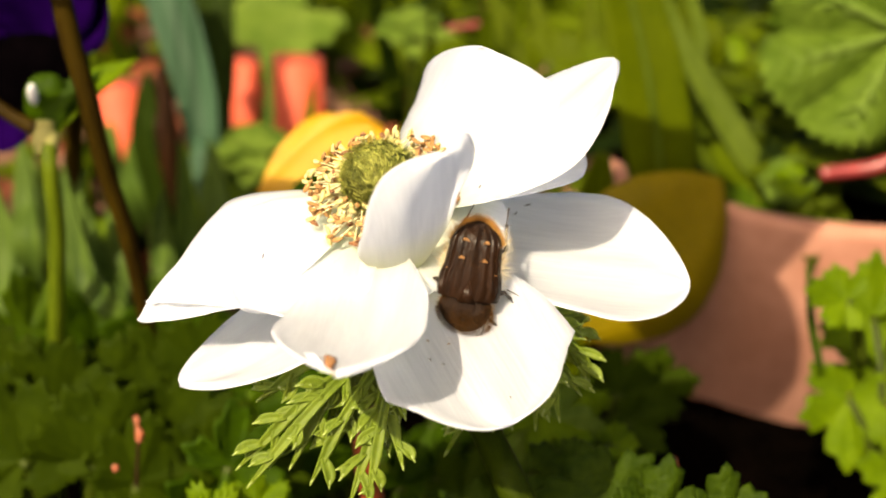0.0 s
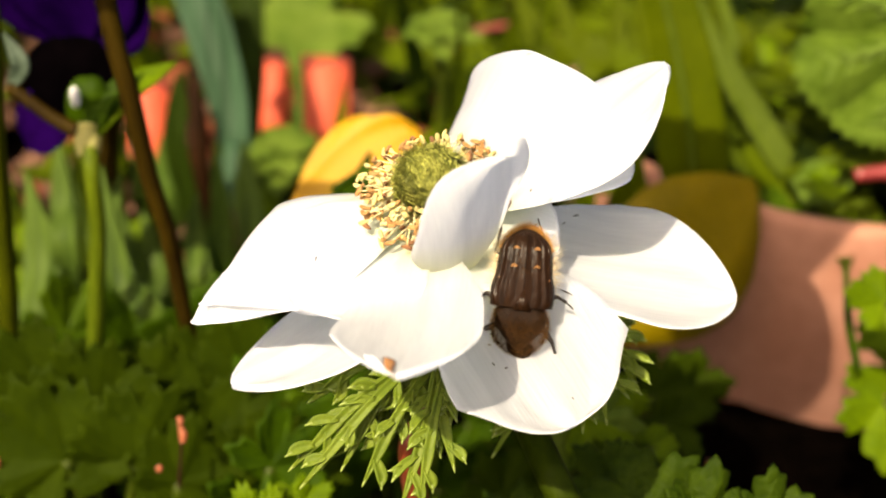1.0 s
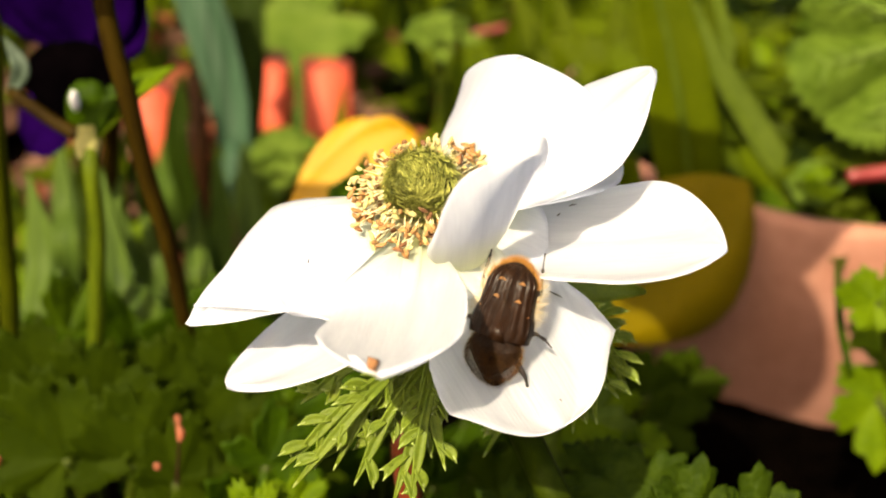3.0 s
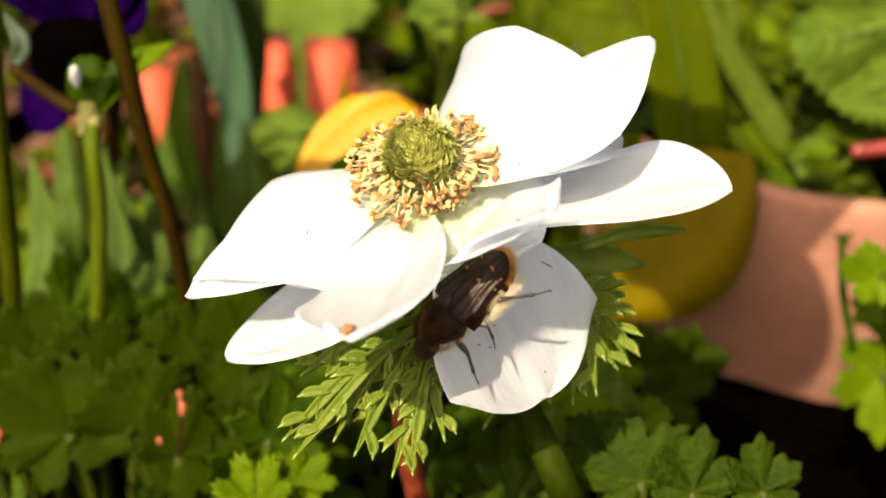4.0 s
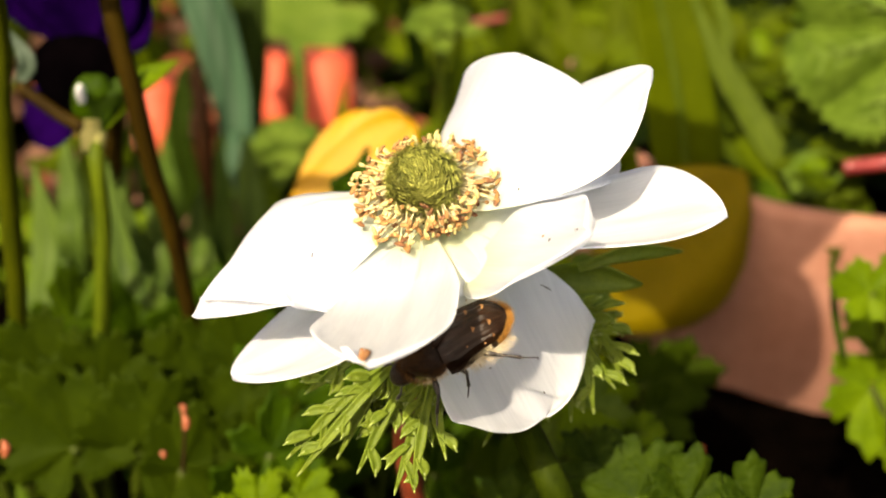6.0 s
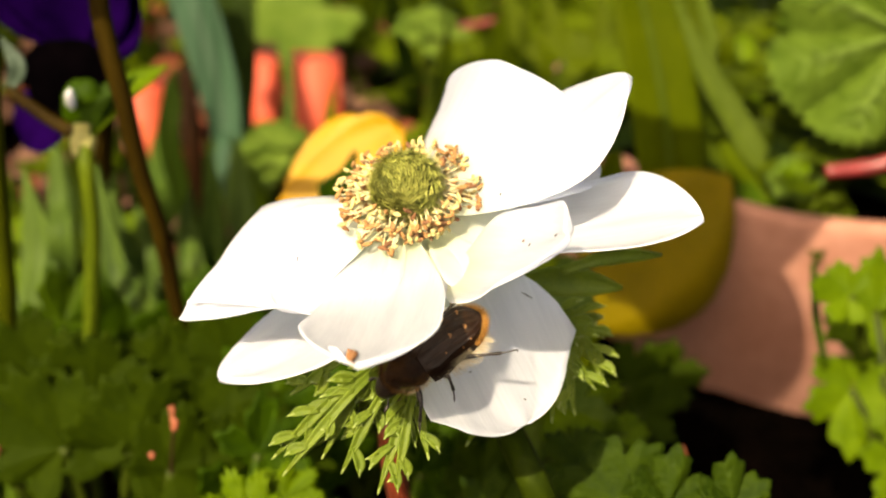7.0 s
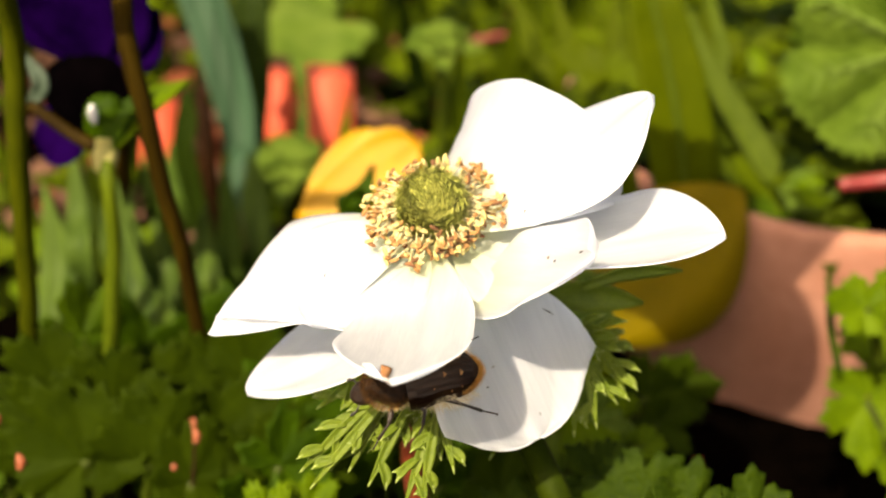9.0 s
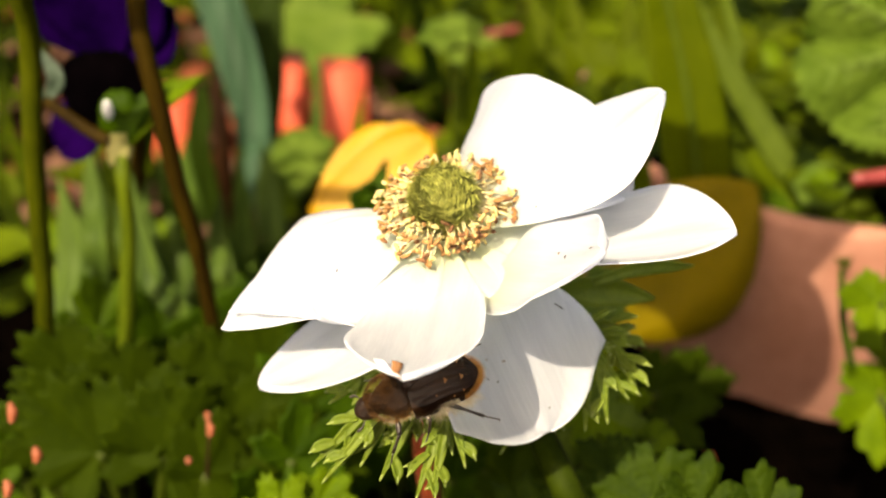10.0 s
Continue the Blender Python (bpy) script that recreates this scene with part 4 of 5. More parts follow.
tall = stalk([(-0.044, 0.060, -0.003), (-0.0369, 0.0500, 0.0362), (-0.0373, 0.0475, 0.0523), (-0.0376, 0.0450, 0.0699), (-0.0389, 0.0440, 0.0797), (-0.0397, 0.0430, 0.0930), (-0.0410, 0.0440, 0.1068), (-0.036, 0.045, 0.14), (-0.012, 0.012, 0.16), (0.002, 0.002, 0.161)], [0.0012, 0.0012, 0.0013, 0.0014, 0.0014], "stem_brown", "tall_anemone_plant", "slender olive-brown stalk of a tall anemone with an added unseen shade head", "plant")
# unseen purple head, added overhead to shade the pot and yellowed leaf
for k in range(11):
    bm = bmesh.new()
    grid(bm, [[petal_point([(0.0150, 0.0160, 0.0225, 0.0245, 0.0245, 0.0245, 0.0245, 0.0245, 0.0220, 0.0170, 0.0150)[k], 0.0100, 0.66, 2.4, 0.5, 0.15, 12, 0.0], q / 14, j / 4 - 1) for j in range(9)] for q in range(15)])
    solid(part("petal", bm, "purple", tall, matrix=Matrix.Translation(Vector((0.002, 0.002, 0.163)) - tall.location) @ pose(0, 0, 0.0005 * (k % 3), 0, -6, 360 / 11 * k)), 0.0003)
# unseen lobes added to give the shadow on the pot its toothed edge
for end, w in (((0.0345, 0.0150, 0.155), 0.0145), ((0.0228, 0.0016, 0.155), 0.0108), ((0.0185, -0.0100, 0.155), 0.0112)):
    bm = bmesh.new()
    root = Vector((0.000, 0.002, 0.1565))
    ribbon(bm, [root - tall.location, (root + Vector(end)) / 2 - tall.location, Vector(end) - tall.location], w, (0, 0.05, 1), 0.1, 10, 4, (0.3, 0.8, 1, 0.95, 0.55))
    solid(part("bract", bm, "leaf_dark", tall), 0.0004)
second = stalk([(-0.064, 0.052, -0.003), (-0.0630, 0.0460, 0.0479), (-0.0612, 0.0440, 0.0607), (-0.0588, 0.0420, 0.0762), (-0.0561, 0.0400, 0.0927), (-0.0534, 0.0380, 0.1089), (-0.045, 0.01, 0.15), (-0.02, -0.012, 0.17), (0.003, -0.0185, 0.1705)], [0.0014, 0.0014, 0.0014], "stem_olive", "tall_anemone_plant", "upright thick green stalk of a tall anemone with an added unseen shade head", "plant")
# second unseen head, added to carry the shade down the pot
for k in range(10):
    bm = bmesh.new()
    grid(bm, [[petal_point([0.0166, 0.0092, 0.66, 2.4, 0.5, 0.15, 12, 0.0], q / 14, j / 4 - 1) for j in range(9)] for q in range(15)])
    solid(part("petal", bm, "purple", second, matrix=Matrix.Translation(Vector((0.003, -0.0185, 0.172)) - second.location) @ pose(0, 0, 0.0005 * (k % 3), 0, -6, 36 * k)), 0.0003)
stalk([(0.0722, 0.0920, 0.0559), (0.0800, 0.0924, 0.0566), (0.0901, 0.0908, 0.0585), (0.0946, 0.0786, 0.0440)], [0.0013, 0.0014, 0.0014, 0.0014], "red", "red_stalk", "dark red leafstalk lying over the pot", "stalk")
stalk([(-0.055, 0.145, -0.002), (-0.0553, 0.1450, 0.0275), (-0.0556, 0.1480, 0.0421), (-0.0566, 0.1520, 0.0523)], [0.0022, 0.0022, 0.002, 0.0012], "stalk_dark", "red_stalk", "dark reddish-brown stalk between the iris leaves", "stalk")
stalk([(0.004, 0.02, -0.002), (-0.0028, 0.0080, 0.0574), (-0.0021, 0.0068, 0.0666), (-0.0015, 0.0072, 0.0718)], [0.0014, 0.0014, 0.0013], "stalk_orange", "red_stalk", "orange-red stalk below the white flower", "stalk")
stalk([(-0.0326, 0.0198, 0.0542), (-0.0325, 0.0204, 0.0550), (-0.0329, 0.0210, 0.0558)], [0.0004, 0.0006, 0.0003], "ember", "orange_bud", "small orange bud among dark leaves", "bud", "tip")
stalk([(-0.0332, 0.0218, 0.0553), (-0.0331, 0.0222, 0.0557), (-0.0334, 0.0225, 0.0563)], [0.0003, 0.0005, 0.0003], "ember", "orange_bud", "small orange bud among dark leaves", "bud", "tip")
stalk([(-0.0353, 0.0170, 0.0518), (-0.0352, 0.0173, 0.0521), (-0.0355, 0.0175, 0.0525)], [0.0003, 0.0005, 0.0003], "ember", "orange_bud", "small orange bud among dark leaves", "bud", "tip")
stalk([(-0.0558, 0.0129, 0.0619), (-0.0557, 0.0137, 0.0629), (-0.0561, 0.0144, 0.0640)], [0.0004, 0.0007, 0.0003], "ember", "orange_bud", "small orange bud among dark leaves", "bud", "tip")
stalk([(-0.0521, 0.0092, 0.0585), (-0.0520, 0.0098, 0.0593), (-0.0524, 0.0104, 0.0601)], [0.0004, 0.0007, 0.0003], "ember", "orange_bud", "small orange bud among dark leaves", "bud", "tip")
stalk([(-0.0540, 0.0034, 0.0579), (-0.0539, 0.0042, 0.0587), (-0.0543, 0.0048, 0.0596)], [0.0004, 0.0007, 0.0003], "ember", "orange_bud", "small orange bud among dark leaves", "bud", "tip")
stalk([(0.0012, 0.2050, 0.0374), (0.0072, 0.2080, 0.0407), (0.0185, 0.2100, 0.0422)], [0.0011, 0.0011, 0.0008], "red", "red_stalk", "reddish fallen stalk lying among the far leaves", "stalk")
stalk([(-0.0334, 0.0185, 0.0481), (-0.0331, 0.0213, 0.0530)], [0.0003, 0.0002], "stalk_dark", "red_stalk", "thin red stalk of an orange bud", "stalk")
stalk([(0.0365, 0.0259, 0.0432), (0.0364, 0.0273, 0.0455)], [0.0011, 0.0007], "ember", "orange_bud", "small orange bud among dark leaves", "bud", "tip")


def build_purple():
    at = Vector((-0.0544, 0.0720, 0.0861))
    fl = thing("purple_flower", "deep purple anemone with a black centre", "flower", at=at)
    face = pose(0, 0, 0, 74, 0, -14)
    for a, e, ln, w in ((96, 24, 0.022, 0.0085), (122, 20, 0.020, 0.0065), (62, 20, 0.022, 0.0075), (38, 16, 0.0175, 0.0055), (236, -12, 0.0180, 0.0046), (108, 2, 0.023, 0.0080), (80, 4, 0.023, 0.0080)):
        bm = bmesh.new()
        shape = [ln, w, 0.62, 2.4, 0.6, 0.25, 14, 0.0]
        grid(bm, [[petal_point(shape, k / 14, j / 4 - 1) for j in range(9)] for k in range(15)])
        solid(part("petal", bm, "purple", fl, matrix=face @ pose(0.001 * math.cos(radians(a)), 0.001 * math.sin(radians(a)), -0.0004 * (a % 5), 0, -e, a)), 0.0003)
    bm = bmesh.new()
    bmesh.ops.create_uvsphere(bm, u_segments=20, v_segments=12, radius=1)
    for v in bm.verts:
        v.co = Vector((v.co.x * 0.0082 * (1 + 0.30 * v.co.y), v.co.y * 0.0080, v.co.z * 0.005)) * (1 + 0.15 * noise.noise(v.co * 6))
    part("seed_head", bm, "throat", fl, "nearly black centre", matrix=face @ pose(-0.0008, -0.0044, -0.0005))
    bm = bmesh.new()
    tube(bm, [(0, 0, 0), (0.002, 0.01, -0.006), (-0.004, 0.016, -0.03), (-0.008, 0.016, -at.z - 0.004)], [0.0014, 0.0015, 0.0016, 0.0018], 16, 8)
    part("stem", bm, "stem_brown", fl)


build_purple()


def build_bud():
    at = Vector((-0.0501, 0.0561, 0.0841))
    bud = thing("flower_bud", "closed green bud with a white tip on a pale stem", "bud", at=at)
    def rel(p):
        return Vector(p) - at
    bm = bmesh.new()
    tube(bm, [rel(p) for p in ((-0.0558, 0.0520, 0.0298), (-0.0517, 0.0510, 0.0531), (-0.0492, 0.0505, 0.0677), (-0.0485, 0.0500, 0.0766), (-0.0490, 0.0520, 0.0802))], [0.0012, 0.0012, 0.0012, 0.0011, 0.0013], 20, 10)
    part("stem", bm, "stem_pale", bud)
    bm = bmesh.new()
    tube(bm, [rel((-0.0492, 0.0517, 0.0788)), rel((-0.0492, 0.0529, 0.0809)), rel((-0.0491, 0.0541, 0.0829))], [0.0015, 0.0019, 0.0014], 8, 12)
    part("collar", bm, "collar", bud, "pale cream swollen collar")
    for dx, dy, s in ((80, 175, 1.0), (105, 165, 0.9), (62, 190, 0.8)):
        bm = bmesh.new()
        bmesh.ops.create_uvsphere(bm, u_segments=14, v_segments=10, radius=1)
        for v in bm.verts:
            v.co = Vector((v.co.x * 0.0026 * s, v.co.y * 0.0024 * s, v.co.z * 0.0038 * s)) * (1 + 0.1 * noise.noise(v.co * 2 + Vector((dx, 0, 0))))
        part("sepal", bm, "leaf_dark", bud, matrix=Matrix.Translation((0.00005 * (dx - 75), 0.0005, 0.00006 * (190 - dy))))
    bm = bmesh.new()
    bmesh.ops.create_uvsphere(bm, u_segments=14, v_segments=10, radius=1)
    for v in bm.verts:
        v.co = Vector((v.co.x * 0.0007, v.co.y * 0.001, v.co.z * 0.0016))
    part("white_tip", bm, "bud_white", bud, "white petals showing at the tip", matrix=Matrix.Translation(rel((-0.0499, 0.0527, 0.0874))))
    node = rel((-0.0491, 0.0530, 0.0813))
    for end, w, mat in (((-0.0375, 0.0620, 0.0890), 0.0042, "leaf_light"), ((-0.0419, 0.0600, 0.0884), 0.0036, "leaf_dark"), ((-0.0450, 0.0560, 0.0865), 0.0036, "leaf_dark")):
        bm = bmesh.new()
        ribbon(bm, [node, (node + rel(end)) / 2 + Vector((0, 0, 0.0015)), rel(end)], w, (0, -0.6, 1), 0.4, 10, 4)
        solid(part("bract", bm, mat, bud), 0.0004)
    # a side shoot with a pale young leaf
    elbow = rel((-0.0599, 0.0560, 0.0876))
    bm = bmesh.new()
    tube(bm, [node, (node + elbow) / 2 + Vector((0, 0, -0.0006)), elbow], [0.0011, 0.0010, 0.0009], 8, 8)
    part("side_shoot", bm, "stem_brown", bud)
    bm = bmesh.new()
    ribbon(bm, [elbow, rel((-0.0578, 0.0560, 0.0910)), rel((-0.0602, 0.0580, 0.0950))], 0.0024, (0.3, -0.8, 0.5), 0.4, 10, 4)
    solid(part("young_leaf", bm, "leaf_pale", bud, "pale young leaf"), 0.0004)


build_bud()


def build_yellow():
    at = Vector((-0.0244, 0.0740, 0.0580))
    fl = thing("yellow_flower", "bright yellow flower with a broad tongue-shaped petal", "flower", at=at)
    for a, e, ln, w in ((34, 4, 0.0245, 0.0062), (46, 0, 0.0215, 0.0050), (300, -30, 0.009, 0.005), (345, -30, 0.012, 0.005)):
        bm = bmesh.new()
        grid(bm, [[petal_point([ln, w, 0.62, 2.6, 0.6, 0.1, -12, 0.0], k / 14, j / 4 - 1) for j in range(9)] for k in range(15)])
        solid(part("petal", bm, "yellow", fl, matrix=pose(0, 0, 0, 58, 0, 0) @ pose(0, 0, 0.0003 * (a % 7), 0, -e, a)), 0.0003)
    bm = bmesh.new()
    tube(bm, [(0, 0.001, -0.001), (0, 0.008, -0.006), (0.002, 0.01, -0.04), (0.002, 0.01, -at.z)], [0.0011, 0.0011, 0.0012, 0.0013], 12, 8)
    part("stem", bm, "stem", fl)


build_yellow()
clump("lance_leaf", "narrow dark green leaf before the yellow flower", "leaf", (0.0, 0.07, 0.0), [
    ([(0.0, 0.07, -0.002), (-0.0135, 0.0600, 0.0641), (-0.0126, 0.0620, 0.0686), (-0.0110, 0.0660, 0.0729)], 0.0042, FULL)], "leaf_dark", "blade")


def lobed_leaf(at, radius, normal, tip, mat, label, lobes=5, depth=0.45, teeth=3, seed=0, stem_to=None, name="lobed_leaf", group="", cup=0.12, wave=0.06, long=1.0, span=150, pleat=0.05, bite=0.17):
    ob = thing(name, label, "leaf", group, at=at)
    bm = bmesh.new()
    lobed(bm, radius, lobes, depth, teeth, cup, wave, seed, span, 8, axes((0, 0, 0), normal, tip), long, pleat, bite)
    solid(part("blade", bm, mat, ob), 0.0004)
    if stem_to is None:
        stem_to = Vector(at) - Vector(tip).normalized() * radius * 0.7
        stem_to.z = 0
    bm = bmesh.new()
    e = Vector(stem_to) - Vector(at)
    tube(bm, [(0, 0, 0), e * 0.45 + Vector((0, 0, -0.15 * e.z)), e], [0.0008, 0.0009, 0.0011], 10, 6)
    part("leafstalk", bm, "stem", ob)
    return ob


MALLOW, MALLOW_FACE, MALLOW_TIP = (0.0881, 0.1080, 0.0761), (-0.12, -0.8, 0.6), (-0.9, 0, -0.35)
mallow = lobed_leaf(MALLOW, 0.0258, MALLOW_FACE, MALLOW_TIP, "mallow", "large crinkled green mallow leaf with paler veins", 7, 0.09, 7, 1, (0.0872, 0.125, 0.035), cup=0.05, wave=0.03, pleat=0.13, bite=0.05)
m = axes((0, 0, 0), MALLOW_FACE, MALLOW_TIP)
for k in range(7):
    a = radians(150) * (2 * (k + 0.5) / 7 - 1)
    bm = bmesh.new()
    tube(bm, [m @ Vector((0.0241 * f * math.cos(a), 0.0241 * f * math.sin(a), 0.0013 * f * f + 0.0010 + 0.0034 * f)) for f in (0.02, 0.3, 0.6, 0.85)], [0.0008, 0.0007, 0.0005, 0.0002], 8, 6)
    for f in (0.35, 0.5, 0.65, 0.8):
        for sd in (-1, 1):
            b, e = f, f + 0.13
            tube(bm, [m @ Vector((0.0241 * q * math.cos(a + sd * w), 0.0241 * q * math.sin(a + sd * w), 0.0013 * q * q + 0.0008 + 0.0034 * q * (1 - 1.6 * w))) for q, w in ((b, 0.0), ((b + e) / 2, 0.09), (e, 0.17))], [0.0004, 0.0003, 0.0001], 4, 5)
    part("vein", bm, "vein", mallow)
lobed_leaf((0.0667, 0.1500, 0.0536), 0.0085, (0.1, -0.6, 0.8), (0.7, 0, -0.3), "leaf_light", "bright green leaf with sunlight in its colour", 3, 0.12, 2, 81, (0.0757, 0.1600, 0.0278))
lobed_leaf((0.0751, 0.1450, 0.0489), 0.0075, (-0.1, -0.6, 0.8), (-0.5, 0, 0.4), "leaf_light", "bright green leaf with sunlight in its colour", 3, 0.12, 2, 82, (0.0848, 0.1550, 0.0227))
lobed_leaf((0.0556, 0.1200, 0.0439), 0.005, (0.1, -0.6, 0.8), (0.3, 0, 0.6), "leaf_light", "bright green leaf with sunlight in its colour", 3, 0.12, 2, 83, (0.0638, 0.1300, 0.0177))
lobed_leaf((0.0289, 0.1500, 0.0546), 0.0085, (0.1, -0.6, 0.7), (0.3, 0, 0.8), "blade", "olive green leaf beside the pot", 3, 0.12, 2, 84)
lobed_leaf((0.0184, 0.0254, 0.0536), 0.0088, (0.0, -0.8, 0.55), (0.3, 0, -0.8), "leaf_fresh", "pale green lobed leaf below the white flower", 5, 0.42, 3, 85)
lobed_leaf((0.0183, 0.0326, 0.0692), 0.0065, (0.1, -0.8, 0.5), (0.3, 0, -0.8), "leaf_fresh", "pale green leaf behind the white flower", 3, 0.2, 3, 86)
lobed_leaf((0.0344, 0.0599, 0.0319), 0.0085, (0.1, -0.8, 0.5), (0.4, 0, 0.5), "leaf_shade", "green leaf at the foot of the pot, shade put into its colour", 5, 0.4, 3, 91, group="shaded leaves")
lobed_leaf((0.0405, 0.0656, 0.0294), 0.0078, (-0.2, -0.8, 0.5), (0.6, 0, 0.1), "leaf_shade", "green leaf at the foot of the pot, shade put into its colour", 5, 0.4, 3, 92, group="shaded leaves")
lobed_leaf((0.0289, 0.0491, 0.0332), 0.0082, (0.2, -0.8, 0.5), (-0.3, 0, -0.5), "leaf_shade", "green leaf at the foot of the pot, shade put into its colour", 5, 0.4, 3, 93, group="shaded leaves")
lobed_leaf((0.0353, 0.0530, 0.0314), 0.007, (0.1, -0.8, 0.5), (0.5, 0, -0.5), "leaf_shade", "green leaf at the foot of the pot, shade put into its colour", 5, 0.4, 3, 94, group="shaded leaves")
lobed_leaf((0.0152, 0.0339, 0.0363), 0.0085, (0.2, -0.8, 0.5), (-0.3, 0, 0.5), "leaf_shade", "green leaf at the foot of the pot, shade put into its colour", 5, 0.4, 3, 95, group="shaded leaves")
lobed_leaf((0.0085, 0.0287, 0.0375), 0.008, (0.1, -0.8, 0.5), (0.3, 0, 0.5), "leaf_shade", "green leaf at the foot of the pot, shade put into its colour", 5, 0.4, 3, 96, group="shaded leaves")
lobed_leaf((0.0411, 0.1400, 0.0339), 0.0080, (0.1, -0.6, 0.7), (0.2, 0, 0.8), "leaf", "green leaf beside the pot", 3, 0.12, 2, 87)
lobed_leaf((0.0735, 0.0605, 0.0465), 0.0105, (0.1, -0.8, 0.6), (-0.5, 0, 0.4), "leaf_light", "light green lobed leaf with sunlight in its colour", 5, 0.4, 3, 2, (0.0749, 0.0453, 0.0203))
lobed_leaf((0.0688, 0.0522, 0.0367), 0.0105, (0.1, -0.75, 0.65), (-0.2, 0, -1), "leaf_light", "light green lobed leaf with sunlight in its colour", 5, 0.45, 3, 3, (0.0749, 0.0453, 0.0203))
lobed_leaf((0.0743, 0.0579, 0.0375), 0.011, (0.1, -0.75, 0.65), (0.3, 0, 1), "leaf_light", "light green lobed leaf with sunlight in its colour", 5, 0.45, 3, 4, (0.0749, 0.0453, 0.0203))
lobed_leaf((0.0645, 0.0494, 0.0565), 0.0062, (0.1, -0.75, 0.65), (-0.8, 0, 0.2), "leaf_light", "light green lobed leaf with sunlight in its colour", 5, 0.35, 3, 76, (0.0697, 0.0516, 0.0438))
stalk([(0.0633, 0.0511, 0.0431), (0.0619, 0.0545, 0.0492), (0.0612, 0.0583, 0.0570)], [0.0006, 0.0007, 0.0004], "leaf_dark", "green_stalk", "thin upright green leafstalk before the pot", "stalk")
lobed_leaf((0.0742, 0.0388, 0.0316), 0.008, (0.1, -0.75, 0.65), (-0.7, 0, 0.3), "leaf_light", "light green lobed leaf with sunlight in its colour", 5, 0.45, 3, 5)
lobed_leaf((0.0239, 0.0027, 0.0583), 0.0082, (-0.2, -0.75, 0.65), (-0.35, 0, 0.9), "toothed", "small toothed leaf of dark green", 5, 0.36, 3, 6, cup=0.05, wave=0.1, pleat=0.08)
lobed_leaf((0.0292, -0.0002, 0.0593), 0.0066, (0.15, -0.75, 0.65), (0.2, 0, 0.95), "toothed", "small toothed leaf of dark green", 5, 0.32, 3, 7, cup=0.05, wave=0.1, pleat=0.08)
lobed_leaf((0.0364, -0.0020, 0.0610), 0.0056, (0.2, -0.75, 0.65), (0.05, 0, 0.9), "toothed", "small toothed leaf of dark green", 5, 0.28, 3, 8, cup=0.05, wave=0.1, pleat=0.08)
lobed_leaf((0.0203, 0.0105, 0.0559), 0.0056, (-0.3, -0.75, 0.65), (-0.6, 0, 0.6), "toothed", "small toothed leaf of dark green", 5, 0.36, 3, 61, cup=0.05, wave=0.1, pleat=0.08)
lobed_leaf((0.0097, 0.0071, 0.0509), 0.0062, (-0.2, -0.75, 0.65), (-0.1, 0, 0.9), "toothed", "small toothed leaf of dark green", 7, 0.5, 3, 62, cup=0.05, wave=0.1, pleat=0.08)
lobed_leaf((0.0186, 0.0258, 0.0543), 0.0075, (0.1, -0.6, 0.8), (0.3, 0, -0.5), "leaf_light", "pale green lobed leaf in shade", 5, 0.5, 2, 9)
lobed_leaf((0.0286, 0.0282, 0.0472), 0.0032, (0.1, -0.5, 0.8), (0.3, 0, 0.1), "leaf_light", "small round pale leaf", 5, 0.1, 2, 10)
lobed_leaf((-0.0210, 0.0053, 0.0522), 0.0062, (0.1, -0.6, 0.7), (-0.2, 0, 0.9), "leaf_light", "bright green finely cut leaf", 7, 0.4, 5, 11, cup=0.1, wave=0.12, pleat=0.08)
lobed_leaf((-0.0169, 0.0097, 0.0516), 0.0050, (0.2, -0.6, 0.7), (0.5, 0, 0.6), "leaf_light", "bright green finely cut leaf", 7, 0.4, 5, 63, cup=0.1, wave=0.12, pleat=0.08)
lobed_leaf((0.0222, 0.0355, 0.0473), 0.0075, (0.1, -0.6, 0.7), (0.5, 0, -0.5), "leaf_light", "bright green finely cut leaf", 7, 0.4, 5, 64, cup=0.1, wave=0.12, pleat=0.08)
lobed_leaf((-0.0673, 0.1200, 0.0255), 0.0075, (0.1, -0.6, 0.8), (0.5, 0, 0.5), "leaf_light", "small fresh green leaf with sunlight in its colour", 3, 0.15, 2, 71)
lobed_leaf((-0.0878, 0.1150, 0.0174), 0.0065, (0.2, -0.6, 0.8), (-0.5, 0, 0.5), "leaf_light", "small fresh green leaf with sunlight in its colour", 3, 0.15, 2, 72)
lobed_leaf((-0.0538, 0.1000, 0.0232), 0.006, (-0.1, -0.6, 0.8), (0.2, 0, 0.8), "leaf_light", "small fresh green leaf with sunlight in its colour", 3, 0.15, 2, 73)
lobed_leaf((-0.0946, 0.1300, 0.0207), 0.0065, (0.1, -0.6, 0.8), (0.3, 0, -0.6), "leaf_light", "small fresh green leaf with sunlight in its colour", 3, 0.15, 2, 74)
lobed_leaf((-0.0416, 0.1300, 0.0296), 0.007, (0.1, -0.6, 0.8), (0.3, 0, 0.6), "leaf_light", "small fresh green leaf with sunlight in its colour", 3, 0.15, 2, 75)
lobed_leaf((0.0706, 0.1000, 0.0510), 0.0052, (0.1, -0.7, 0.7), (-0.8, 0, -0.5), "leaf_fresh", "small oval pale green leaf", 3, 0.05, 2, 77, (0.0803, 0.1120, 0.0485), long=1.5)
lobed_leaf((0.0670, 0.1000, 0.0449), 0.0060, (0.1, -0.5, 0.8), (-1, 0, 0.1), "leaf", "narrow green leaf over the pot rim", 3, 0.05, 2, 78, (0.0792, 0.1100, 0.0377), long=1.6)
lobed_leaf((0.0681, 0.0913, 0.0547), 0.0042, (0.1, -0.6, 0.8), (-1, 0, -0.3), "leaf_light", "small round green leaf", 3, 0.06, 2, 12, (0.0896, 0.1258, 0.0240))
